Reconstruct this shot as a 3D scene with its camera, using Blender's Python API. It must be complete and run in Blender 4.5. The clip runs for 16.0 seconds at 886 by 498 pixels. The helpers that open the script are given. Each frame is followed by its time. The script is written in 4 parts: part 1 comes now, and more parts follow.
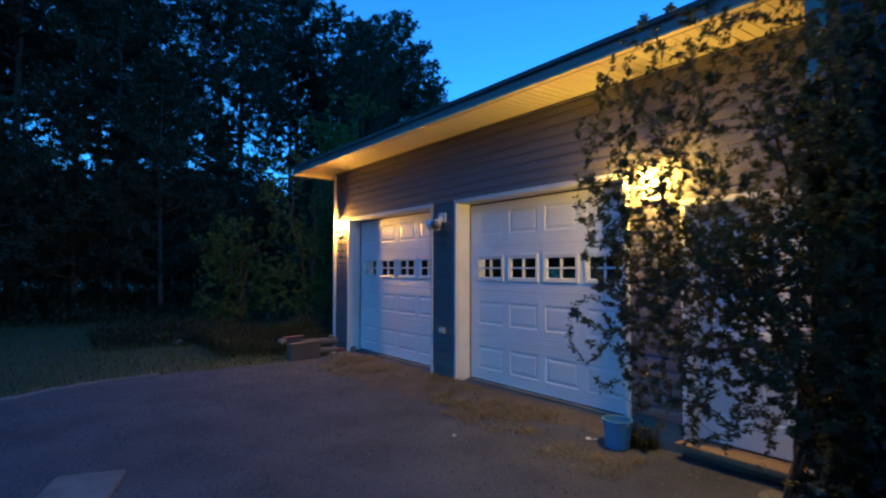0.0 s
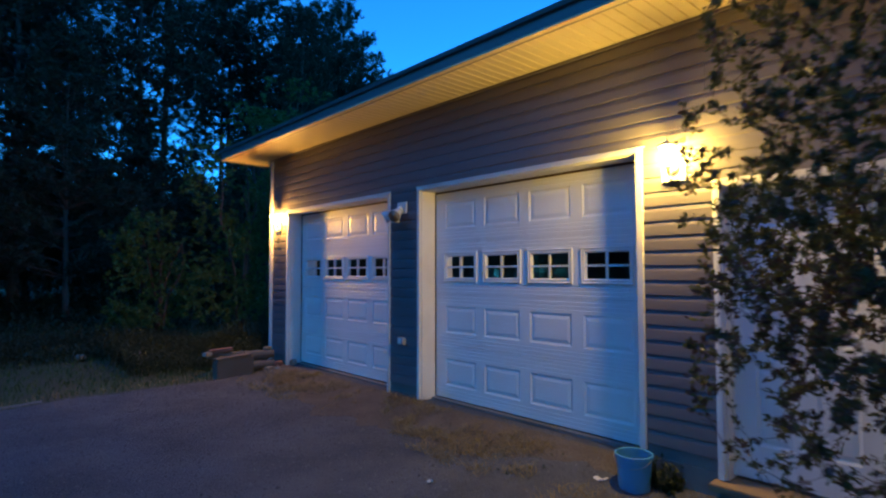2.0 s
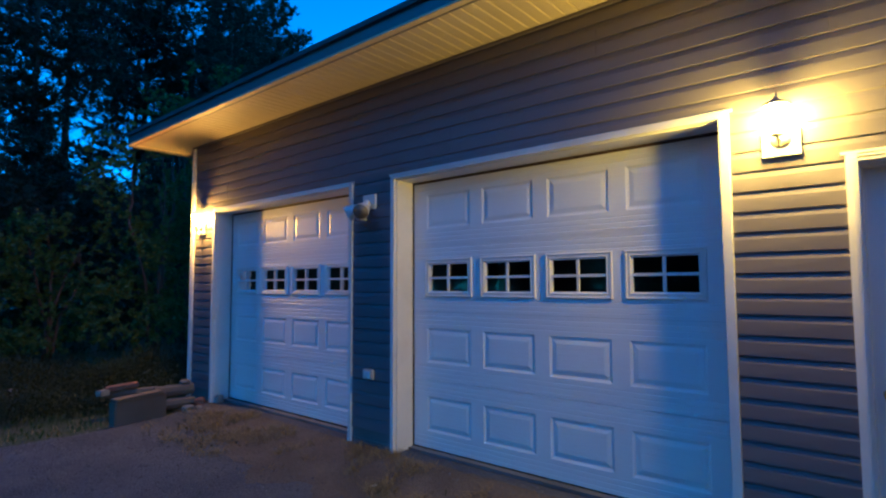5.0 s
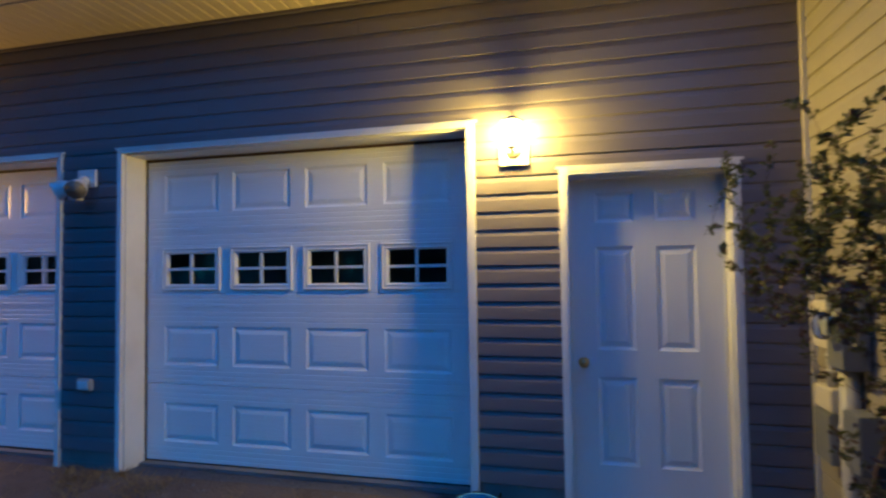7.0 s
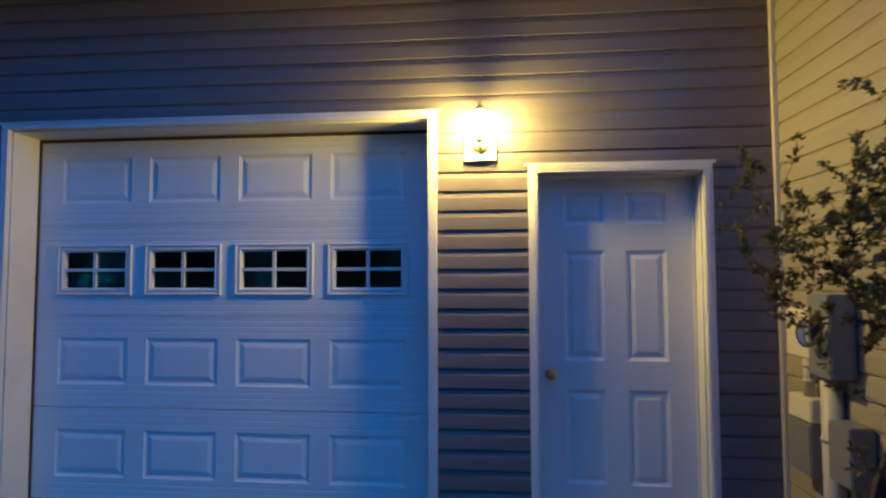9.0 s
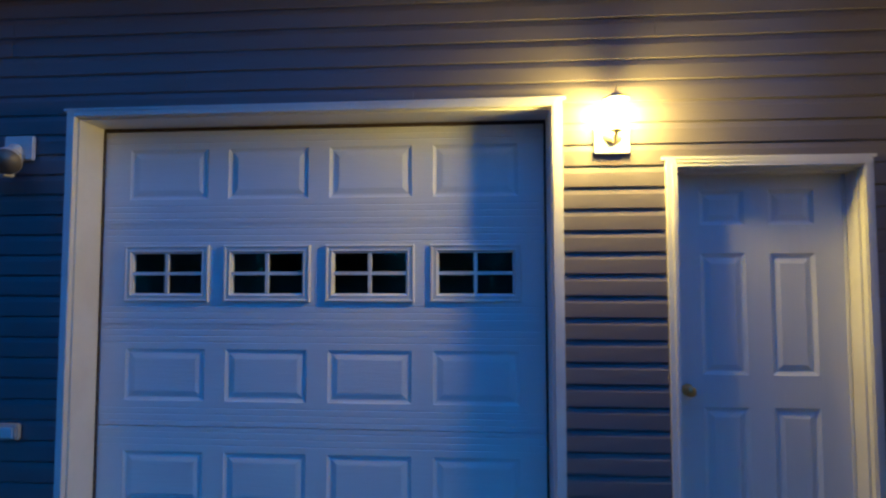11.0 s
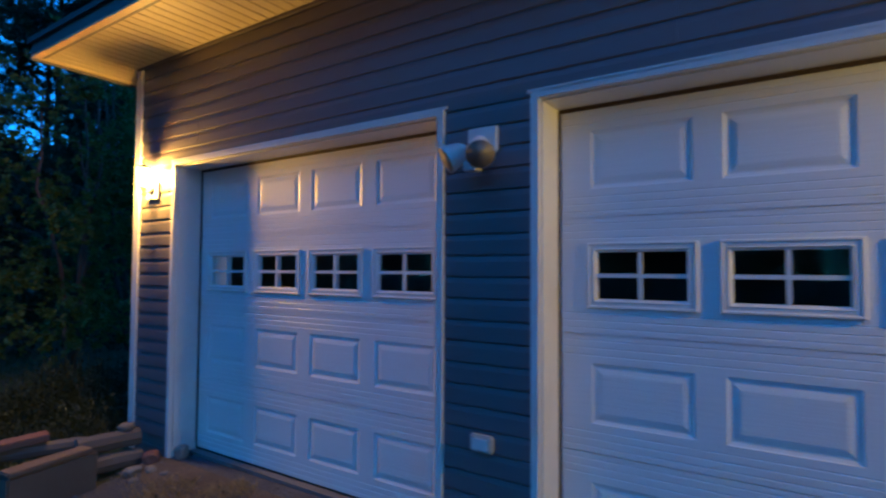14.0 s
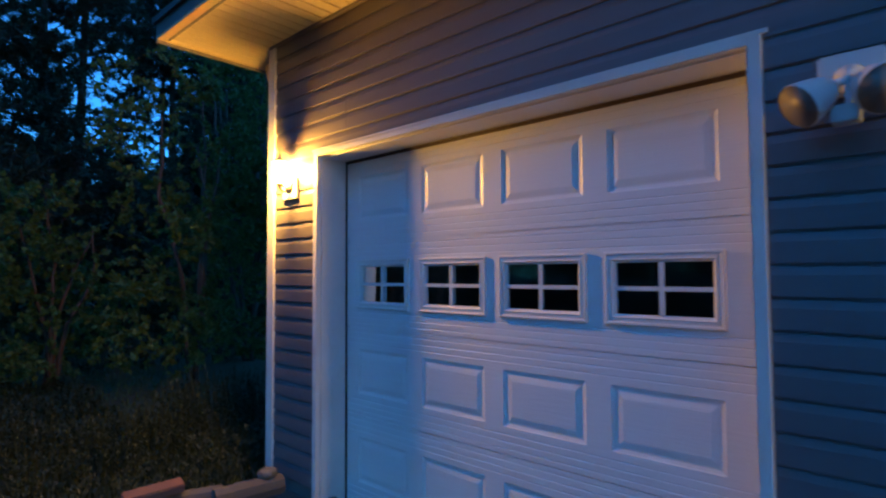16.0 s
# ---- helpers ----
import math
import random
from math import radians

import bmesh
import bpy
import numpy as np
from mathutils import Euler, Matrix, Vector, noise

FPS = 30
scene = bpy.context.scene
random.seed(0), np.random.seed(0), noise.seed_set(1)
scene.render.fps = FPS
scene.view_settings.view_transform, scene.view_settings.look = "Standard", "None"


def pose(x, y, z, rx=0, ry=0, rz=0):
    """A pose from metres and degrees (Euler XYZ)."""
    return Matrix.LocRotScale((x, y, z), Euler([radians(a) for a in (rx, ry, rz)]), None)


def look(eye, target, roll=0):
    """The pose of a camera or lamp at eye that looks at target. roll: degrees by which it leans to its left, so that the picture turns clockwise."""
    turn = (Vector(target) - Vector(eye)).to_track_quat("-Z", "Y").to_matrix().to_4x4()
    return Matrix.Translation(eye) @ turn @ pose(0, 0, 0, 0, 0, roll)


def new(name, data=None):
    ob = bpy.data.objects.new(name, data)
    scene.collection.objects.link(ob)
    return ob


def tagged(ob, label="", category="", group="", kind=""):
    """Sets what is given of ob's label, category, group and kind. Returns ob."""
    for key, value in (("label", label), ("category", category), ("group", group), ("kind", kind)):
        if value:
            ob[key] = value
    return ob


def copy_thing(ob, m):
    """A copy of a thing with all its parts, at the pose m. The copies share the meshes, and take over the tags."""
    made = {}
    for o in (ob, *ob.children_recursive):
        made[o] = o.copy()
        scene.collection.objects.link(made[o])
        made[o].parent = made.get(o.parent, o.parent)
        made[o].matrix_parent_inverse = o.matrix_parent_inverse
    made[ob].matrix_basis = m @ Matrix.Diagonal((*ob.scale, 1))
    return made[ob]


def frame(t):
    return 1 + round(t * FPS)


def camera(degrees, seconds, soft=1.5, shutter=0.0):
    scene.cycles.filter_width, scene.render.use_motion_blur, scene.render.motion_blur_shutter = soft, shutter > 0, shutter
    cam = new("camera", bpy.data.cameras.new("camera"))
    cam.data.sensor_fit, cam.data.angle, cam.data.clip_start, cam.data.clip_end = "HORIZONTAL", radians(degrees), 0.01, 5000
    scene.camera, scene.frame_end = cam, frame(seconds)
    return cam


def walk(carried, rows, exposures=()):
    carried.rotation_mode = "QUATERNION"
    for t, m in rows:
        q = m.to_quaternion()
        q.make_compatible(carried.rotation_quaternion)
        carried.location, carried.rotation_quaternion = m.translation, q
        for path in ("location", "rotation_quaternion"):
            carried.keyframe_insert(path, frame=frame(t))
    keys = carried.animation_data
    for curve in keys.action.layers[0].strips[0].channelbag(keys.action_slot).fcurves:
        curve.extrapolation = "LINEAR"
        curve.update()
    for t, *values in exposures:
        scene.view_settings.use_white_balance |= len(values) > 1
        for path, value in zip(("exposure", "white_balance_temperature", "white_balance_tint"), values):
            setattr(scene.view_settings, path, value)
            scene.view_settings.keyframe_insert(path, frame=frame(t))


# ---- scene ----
cam = camera(78.0, 16.0, soft=2.25, shutter=0.6)
PATH = [
    (0, (-0.018, -0.136, 1.495), (1.159, 1.479, 1.570), 0.07),
    (0.5, (0.043, 0.177, 1.462), (1.257, 1.764, 1.547), 0.38),
    (1, (0.275, 0.411, 1.478), (1.530, 1.967, 1.552), -0.13),
    (1.5, (0.386, 0.629, 1.484), (1.691, 2.143, 1.561), -0.07),
    (2, (0.487, 0.969, 1.462), (1.834, 2.445, 1.545), -0.09),
    (2.5, (0.583, 1.263, 1.463), (1.976, 2.695, 1.553), 0.02),
    (3, (0.796, 1.494, 1.450), (2.211, 2.904, 1.549), -0.18),
    (5.3, (1.150, 2.439, 1.444), (2.702, 3.693, 1.580), -0.16),
    (5.5, (1.167, 2.493, 1.451), (2.747, 3.712, 1.585), -0.05),
    (6, (1.176, 2.543, 1.450), (2.881, 3.579, 1.589), 0.17),
    (6.5, (1.109, 2.588, 1.482), (2.987, 3.270, 1.577), -0.44),
    (7, (1.091, 2.462, 1.494), (3.032, 2.938, 1.565), -0.76),
    (7.5, (1.070, 2.390, 1.500), (3.038, 2.738, 1.564), -0.78),
    (8, (1.112, 2.509, 1.505), (3.095, 2.759, 1.558), -0.54),
    (10.3, (1.648, 3.223, 1.405), (3.639, 3.367, 1.526), -0.06),
    (10.5, (1.638, 3.329, 1.428), (3.630, 3.469, 1.545), -0.03),
    (11, (1.648, 3.527, 1.488), (3.640, 3.673, 1.593), -0.07),
    (11.5, (1.805, 3.651, 1.531), (3.788, 3.897, 1.605), -0.21),
    (12, (1.869, 3.775, 1.568), (3.823, 4.196, 1.620), -0.40),
    (12.5, (1.903, 3.930, 1.559), (3.779, 4.621, 1.626), 0.03),
    (13, (1.840, 4.144, 1.528), (3.638, 5.014, 1.630), 0.48),
    (13.5, (1.924, 4.437, 1.476), (3.651, 5.442, 1.575), 0.42),
    (14, (2.046, 4.729, 1.536), (3.703, 5.847, 1.615), 0.31),
    (14.5, (2.095, 5.052, 1.547), (3.687, 6.261, 1.615), 0.11),
    (15, (2.144, 5.350, 1.575), (3.697, 6.608, 1.651), 0.23),
    (15.5, (2.288, 5.716, 1.570), (3.804, 7.018, 1.654), -0.09),
    (16, (2.397, 5.974, 1.597), (3.866, 7.328, 1.684), -0.30),
]
walk(cam, [(t, look(eye, target, roll)) for t, eye, target, roll in PATH], [(0, 0.14, 7300, 9), (2, 0.1, 6800, 8), (6, -0.03, 6000, 4), (8.2, -0.12, 5750, 4), (10.3, -0.32, 5600, 4), (11.3, -0.32, 5600, 4), (12.5, -0.17, 6050, 4), (14, -0.04, 6500, 5), (15, 0.02, 6750, 7), (16, 0.14, 7700, 9)])

# ---- world: clear sky after sunset ----
world = bpy.data.worlds.new("dusk_sky")
scene.world = world
world.use_nodes = True
wn = world.node_tree.nodes
wl = world.node_tree.links
sky = wn.new("ShaderNodeTexSky")
sky.sky_type = 'NISHITA'
sky.sun_disc = False
sky.sun_elevation = radians(35)
sky.sun_rotation = radians(250)
sky.ozone_density = 2.0
sky.dust_density = 0.0
cool = wn.new("ShaderNodeMix")          # the film's cool white balance
cool.data_type, cool.blend_type = 'RGBA', 'MULTIPLY'
cool.inputs["Factor"].default_value = 1.0
cool.inputs["B"].default_value = (0.030, 0.455, 1.0, 1)
wl.new(sky.outputs[0], cool.inputs["A"])
wl.new(cool.outputs["Result"], wn["Background"].inputs[0])
SKY = 0.34
wn["Background"].inputs[1].default_value = SKY
LAMP_WATTS = 182.0
LAMP_NEAR = (1.0, 0.655, 0.13)
LAMP_FAR = (1.0, 0.52, 0.10)

# ---- mesh helpers ----
class Soup:
    """Vertices and faces gathered for one mesh."""

    def __init__(self):
        self.v, self.f = [], []

    def add(self, verts, faces):
        n = len(self.v)
        self.v += [tuple(p) for p in verts]
        self.f += [tuple(i + n for i in f) for f in faces]

    def box(self, x0, x1, y0, y1, z0, z1):
        self.add([(x0, y0, z0), (x1, y0, z0), (x1, y1, z0), (x0, y1, z0), (x0, y0, z1), (x1, y0, z1), (x1, y1, z1), (x0, y1, z1)],
                 [(0, 3, 2, 1), (4, 5, 6, 7), (0, 1, 5, 4), (1, 2, 6, 5), (2, 3, 7, 6), (3, 0, 4, 7)])

    def tube(self, points, radii, sides=6, cap=True):
        pts = [Vector(p) for p in points]
        ring = []
        for i, p in enumerate(pts):
            d = (pts[min(i + 1, len(pts) - 1)] - pts[max(i - 1, 0)])
            d = d.normalized() if d.length > 1e-9 else Vector((0, 0, 1))
            a = d.cross(Vector((0, 0, 1)) if abs(d.z) < 0.9 else Vector((1, 0, 0))).normalized()
            b = d.cross(a)
            r = radii[i]
            ring.append([p + r * (math.cos(2 * math.pi * k / sides) * a + math.sin(2 * math.pi * k / sides) * b) for k in range(sides)])
        verts = [q for r in ring for q in r]
        faces = [(i * sides + k, i * sides + (k + 1) % sides, (i + 1) * sides + (k + 1) % sides, (i + 1) * sides + k)
                 for i in range(len(pts) - 1) for k in range(sides)]
        if cap:
            faces += [tuple(range(sides - 1, -1, -1)), tuple((len(pts) - 1) * sides + k for k in range(sides))]
        self.add(verts, faces)

    def lathe(self, centre, profile, sides=24, axis="z"):
        """profile: (radius, height) from the bottom to the top."""
        c = Vector(centre)
        verts, n = [], len(profile)
        for r, h in profile:
            for k in range(sides):
                a = 2 * math.pi * k / sides
                q = Vector((r * math.cos(a), r * math.sin(a), h))
                if axis == "x":
                    q = Vector((-q.z, q.x, q.y))
                verts.append(c + q)
        faces = [(i * sides + k, i * sides + (k + 1) % sides, (i + 1) * sides + (k + 1) % sides, (i + 1) * sides + k)
                 for i in range(n - 1) for k in range(sides)]
        if profile[0][0] > 1e-6:
            faces.append(tuple(range(sides - 1, -1, -1)))
        if profile[-1][0] > 1e-6:
            faces.append(tuple((n - 1) * sides + k for k in range(sides)))
        self.add(verts, faces)

    def leaf(self, p, d, up, length, width):
        s = d.cross(up)
        s = s.normalized() if s.length > 1e-6 else Vector((1, 0, 0))
        n = s.cross(d).normalized()
        self.add([p, p + d * length * 0.5 + s * width * 0.5 + n * width * 0.12, p + d * length, p + d * length * 0.5 - s * width * 0.5 + n * width * 0.12],
                 [(0, 1, 2), (0, 2, 3)])


def mesh(name, soup, material, shift=(0, 0, 0), bevel=0.0, smooth=False, segments=2):
    me = bpy.data.meshes.new(name)
    sx, sy, sz = shift
    me.from_pydata([(x - sx, y - sy, z - sz) for x, y, z in soup.v], [], soup.f)
    me.materials.append(material)
    if bevel > 0:
        bm = bmesh.new()
        bm.from_mesh(me)
        bmesh.ops.remove_doubles(bm, verts=bm.verts[:], dist=1e-5)
        sharp = [e for e in bm.edges if len(e.link_faces) == 2 and e.calc_face_angle(0) > 0.6]
        bmesh.ops.bevel(bm, geom=sharp, offset=bevel, segments=segments, affect='EDGES', clamp_overlap=True)
        bm.to_mesh(me)
        bm.free()
    if smooth:
        me.shade_smooth()
    me.update()
    return me


def home(ob):
    p = Vector((0, 0, 0))
    while ob is not None:
        p = p + ob.location
        ob = ob.parent
    return p


def part(name, soup, material, parent, label="", bevel=0.0, smooth=False):
    """One mesh, given in world places, as a child of parent."""
    ob = new(name, mesh(name, soup, material, home(parent), bevel, smooth))
    ob.parent = parent
    if label:
        ob["label"] = label
    return ob


def thing(name, at, label, category, group="", kind=""):
    ob = new(name)
    ob.empty_display_size = 0.1
    ob.location = at
    return tagged(ob, label, category, group, kind)


def solid(name, soup, material, label, category, group="", kind="", at=(0, 0, 0), bevel=0.0, smooth=False):
    ob = new(name, mesh(name, soup, material, at, bevel, smooth))
    ob.location = at
    return tagged(ob, label, category, group, kind)


# ---- materials ----
def mat(name, base, rough=0.6, vary=0.15, scale=6.0, fine=60.0, bump=0.15, bump_scale=80.0, metal=0.0, stain=None, stain_amount=0.0, stain_scale=1.5,
        random_tint=0.0, island=0.0, stretch=(1, 1, 1), translucent=0.0, spec=0.5, distance=0.004):
    m = bpy.data.materials.new(name)
    m.use_nodes = True
    nt = m.node_tree
    n, l = nt.nodes, nt.links
    bsdf = n["Principled BSDF"]
    co = n.new("ShaderNodeNewGeometry")
    mp = n.new("ShaderNodeMapping")
    mp.inputs["Scale"].default_value = stretch
    l.new(co.outputs["Position"], mp.inputs[0])

    def noise_of(sc, detail=4):
        t = n.new("ShaderNodeTexNoise")
        t.inputs["Scale"].default_value, t.inputs["Detail"].default_value = sc, detail
        l.new(mp.outputs[0], t.inputs["Vector"])
        return t.outputs["Fac"]

    def maths(op, a, b):
        t = n.new("ShaderNodeMath")
        t.operation = op
        for i, q in enumerate((a, b)):
            if isinstance(q, (int, float)):
                t.inputs[i].default_value = q
            else:
                l.new(q, t.inputs[i])
        return t.outputs[0]

    value = maths('ADD', maths('MULTIPLY', maths('SUBTRACT', noise_of(scale), 0.5), 2 * vary),
                  maths('MULTIPLY', maths('SUBTRACT', noise_of(fine, 3), 0.5), 1.2 * vary))
    if random_tint:
        info = n.new("ShaderNodeObjectInfo")
        value = maths('ADD', value, maths('MULTIPLY', maths('SUBTRACT', info.outputs["Random"], 0.5), random_tint))
    if island:
        value = maths('ADD', value, maths('MULTIPLY', maths('SUBTRACT', co.outputs["Random Per Island"], 0.5), island))
    value = maths('ADD', value, 1.0)
    mix = n.new("ShaderNodeMix")
    mix.data_type = 'RGBA'
    mix.blend_type = 'MULTIPLY'
    mix.inputs["Factor"].default_value = 1.0
    mix.inputs["A"].default_value = (*base, 1)
    comb = n.new("ShaderNodeCombineColor")
    for i in range(3):
        l.new(value, comb.inputs[i])
    l.new(comb.outputs[0], mix.inputs["B"])
    colour = mix.outputs["Result"]
    if stain:
        ramp = n.new("ShaderNodeMapRange")
        ramp.inputs["From Min"].default_value, ramp.inputs["From Max"].default_value = 0.48, 0.68
        ramp.inputs["To Max"].default_value = stain_amount
        l.new(noise_of(stain_scale, 5), ramp.inputs["Value"])
        mx = n.new("ShaderNodeMix")
        mx.data_type = 'RGBA'
        l.new(ramp.outputs[0], mx.inputs["Factor"])
        l.new(colour, mx.inputs["A"])
        mx.inputs["B"].default_value = (*stain, 1)
        colour = mx.outputs["Result"]
    l.new(colour, bsdf.inputs["Base Color"])
    bsdf.inputs["Metallic"].default_value = metal
    bsdf.inputs["Specular IOR Level"].default_value = spec
    r = maths('ADD', rough - 0.08, maths('MULTIPLY', noise_of(scale * 2.3), 0.16))
    l.new(r, bsdf.inputs["Roughness"])
    if bump:
        b = n.new("ShaderNodeBump")
        b.inputs["Strength"].default_value, b.inputs["Distance"].default_value = bump, distance
        l.new(noise_of(bump_scale, 5), b.inputs["Height"])
        l.new(b.outputs[0], bsdf.inputs["Normal"])
    if translucent:
        tr = n.new("ShaderNodeBsdfTranslucent")
        l.new(colour, tr.inputs["Color"])
        ms = n.new("ShaderNodeMixShader")
        ms.inputs[0].default_value = translucent
        l.new(bsdf.outputs[0], ms.inputs[1])
        l.new(tr.outputs[0], ms.inputs[2])
        l.new(ms.outputs[0], n["Material Output"].inputs["Surface"])
    return m


def glow(name, colour, strength):
    m = bpy.data.materials.new(name)
    m.use_nodes = True
    b = m.node_tree.nodes["Principled BSDF"]
    b.inputs["Base Color"].default_value = (0.8, 0.8, 0.8, 1)
    b.inputs["Emission Color"].default_value = (*colour, 1)
    b.inputs["Emission Strength"].default_value = strength
    return m


def pane_glass(name, tint=(0.9, 0.93, 0.95), gloss_rough=0.03):
    m = bpy.data.materials.new(name)
    m.use_nodes = True
    n, l = m.node_tree.nodes, m.node_tree.links
    n.remove(n["Principled BSDF"])
    tr, gl, mx, fr = (n.new(k) for k in ("ShaderNodeBsdfTransparent", "ShaderNodeBsdfGlossy", "ShaderNodeMixShader", "ShaderNodeFresnel"))
    tr.inputs[0].default_value = (*tint, 1)
    gl.inputs["Roughness"].default_value = gloss_rough
    fr.inputs[0].default_value = 1.5
    nz, bp = n.new("ShaderNodeTexNoise"), n.new("ShaderNodeBump")
    nz.inputs["Scale"].default_value = 5
    bp.inputs["Strength"].default_value, bp.inputs["Distance"].default_value = 0.1, 0.004
    l.new(nz.outputs["Fac"], bp.inputs["Height"])
    l.new(bp.outputs[0], gl.inputs["Normal"])
    for a, b in ((fr.outputs[0], mx.inputs[0]), (tr.outputs[0], mx.inputs[1]), (gl.outputs[0], mx.inputs[2]), (mx.outputs[0], n["Material Output"].inputs["Surface"])):
        l.new(a, b)
    return m


SIDING = mat("vinyl_siding", (0.165, 0.143, 0.155), 0.37, 0.10, 1.2, 25, 0.10, 40, stretch=(1, 0.12, 1), random_tint=0.05, stain=(0.11, 0.10, 0.095), stain_amount=0.25)
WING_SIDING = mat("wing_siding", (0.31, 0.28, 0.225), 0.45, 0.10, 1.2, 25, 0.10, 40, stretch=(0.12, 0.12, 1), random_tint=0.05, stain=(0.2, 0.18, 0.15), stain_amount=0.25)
# the wing front's dark siding, with shade on that face also put into its colour
SHADED_CLAD = mat("dark_shaded_siding", (0.020, 0.019, 0.019), 0.5, 0.12, 1.2, 25, 0.10, 40, stretch=(0.12, 0.12, 1), random_tint=0.08)
TRIM = mat("white_trim", (0.76, 0.74, 0.70), 0.4, 0.06, 2.0, 30, 0.06, 60, stain=(0.5, 0.45, 0.38), stain_amount=0.25, stain_scale=2.5)
CREAM = mat("cream_trim", (0.62, 0.57, 0.46), 0.45, 0.08, 2.0, 30, 0.06, 60)
DOOR_WHITE = mat("embossed_steel_white", (0.78, 0.78, 0.77), 0.36, 0.04, 1.5, 45, 0.35, 70, stretch=(1, 0.08, 1), stain=(0.55, 0.52, 0.47), stain_amount=0.15, distance=0.003)
MAN_DOOR = mat("painted_door_white", (0.70, 0.70, 0.70), 0.4, 0.05, 1.5, 45, 0.08, 55, stretch=(1, 1, 0.1), stain=(0.5, 0.47, 0.42), stain_amount=0.2)
SOFFIT = mat("cream_soffit", (0.68, 0.57, 0.39), 0.45, 0.06, 1.0, 30, 0.05, 50, stain=(0.45, 0.38, 0.28), stain_amount=0.2)
FASCIA = mat("dark_fascia", (0.20, 0.19, 0.19), 0.4, 0.1, 1.5, 30, 0.08, 40)
SHINGLE = mat("roof_shingle", (0.10, 0.095, 0.09), 0.85, 0.3, 3.0, 60, 0.5, 90)
SLAB = mat("dull_slab", (0.17, 0.165, 0.16), 0.85, 0.3, 3.0, 40, 0.5, 60, stain=(0.09, 0.085, 0.08), stain_amount=0.7, stain_scale=4)
CONCRETE = mat("concrete", (0.17, 0.165, 0.155), 0.85, 0.18, 2.0, 50, 0.4, 60, stain=(0.09, 0.085, 0.075), stain_amount=0.6)
INTERIOR = mat("dark_interior", (0.16, 0.15, 0.14), 0.8, 0.2, 1.5, 20, 0.1, 40)
RUBBER = mat("black_rubber", (0.02, 0.02, 0.02), 0.7, 0.1, 10, 60, 0.1, 60)
# near black: the shade inside the door recess is put into this colour
SHADED_THRESHOLD = mat("shaded_threshold", (0.040, 0.038, 0.036), 0.9, 0.4, 6, 50, 0.5, 60)
SEAL = mat("brown_weather_strip", (0.06, 0.035, 0.025), 0.8, 0.5, 14, 60, 0.3, 60)
GRAVEL = mat("gravel", (0.072, 0.078, 0.094), 0.9, 0.75, 1.3, 48, 1.0, 60, stain=(0.115, 0.112, 0.115), stain_amount=0.6, stain_scale=1.6, distance=0.03)
PALE_GRAVEL = mat("pale_gravel", (0.19, 0.187, 0.187), 0.9, 0.3, 3, 80, 1.0, 90, distance=0.02)
STONE = mat("gravel_stone", (0.105, 0.105, 0.112), 0.9, 0.2, 20, 90, 0.3, 90, island=0.8)
DIRT = mat("trodden_dirt", (0.108, 0.084, 0.066), 0.92, 0.7, 2.2, 40, 1.0, 55, stain=(0.085, 0.070, 0.058), stain_amount=0.7, stain_scale=3.0, distance=0.03)
SOIL = mat("forest_ground", (0.035, 0.052, 0.020), 0.95, 0.4, 0.6, 12, 0.8, 20, stain=(0.06, 0.045, 0.03), stain_amount=0.7, distance=0.03)
GRASS = mat("lawn_grass", (0.045, 0.085, 0.020), 0.7, 0.2, 0.5, 3, 0, island=0.7, translucent=0.25)
DRY = mat("dry_grass", (0.27, 0.195, 0.09), 0.8, 0.2, 2, 9, 0, island=0.7, translucent=0.2)
WEED = mat("weed_leaf", (0.022, 0.036, 0.012), 0.6, 0.2, 2, 9, 0, island=0.6, translucent=0.3)
LEAF = mat("bush_leaf", (0.10, 0.108, 0.036), 0.5, 0.2, 2, 20, 0, island=0.8, translucent=0.5)
# near-black green: the deep shade beside the wing is in the leaf colour
SHADED_LEAF = mat("shaded_bush_leaf", (0.020, 0.025, 0.012), 0.6, 0.2, 2, 20, 0, island=0.7, translucent=0.2)
RED_LEAF = mat("bronze_leaf", (0.11, 0.062, 0.042), 0.45, 0.2, 2, 20, 0, island=0.6, translucent=0.3)
BARK = mat("bush_bark", (0.09, 0.055, 0.04), 0.85, 0.25, 12, 60, 0.5, 60)
SAP_LEAF = mat("sapling_leaf", (0.08, 0.14, 0.032), 0.5, 0.2, 1, 9, 0, island=0.6, translucent=0.4)
NEEDLE = mat("pine_needles", (0.022, 0.034, 0.014), 0.6, 0.25, 0.6, 5, 0, island=0.5, translucent=0.1)
PINE_BARK = mat("pine_bark", (0.10, 0.07, 0.055), 0.9, 0.3, 4, 25, 0.9, 14, stretch=(1, 1, 0.3), distance=0.03)
BRASS = mat("worn_brass", (0.55, 0.40, 0.18), 0.3, 0.1, 20, 80, 0.05, 80, metal=1.0)
IRON = mat("lantern_metal", (0.50, 0.44, 0.34), 0.4, 0.15, 20, 80, 0.1, 80, metal=0.3)
WHITE_PLASTIC = mat("white_plastic", (0.68, 0.68, 0.66), 0.4, 0.05, 8, 60, 0.03, 60)
GREY_METAL = mat("grey_metal", (0.22, 0.23, 0.24), 0.5, 0.12, 8, 60, 0.06, 60, metal=0.3)
PVC = mat("pvc_conduit", (0.42, 0.41, 0.39), 0.45, 0.08, 6, 50, 0.03, 60)
BLUE_PLASTIC = mat("blue_plastic", (0.055, 0.28, 0.48), 0.4, 0.1, 6, 50, 0.08, 40, stain=(0.10, 0.25, 0.36), stain_amount=0.5)
TAN_BLOCK = mat("tan_block", (0.145, 0.105, 0.080), 0.85, 0.2, 4, 50, 0.5, 50, stain=(0.11, 0.075, 0.055), stain_amount=0.5)
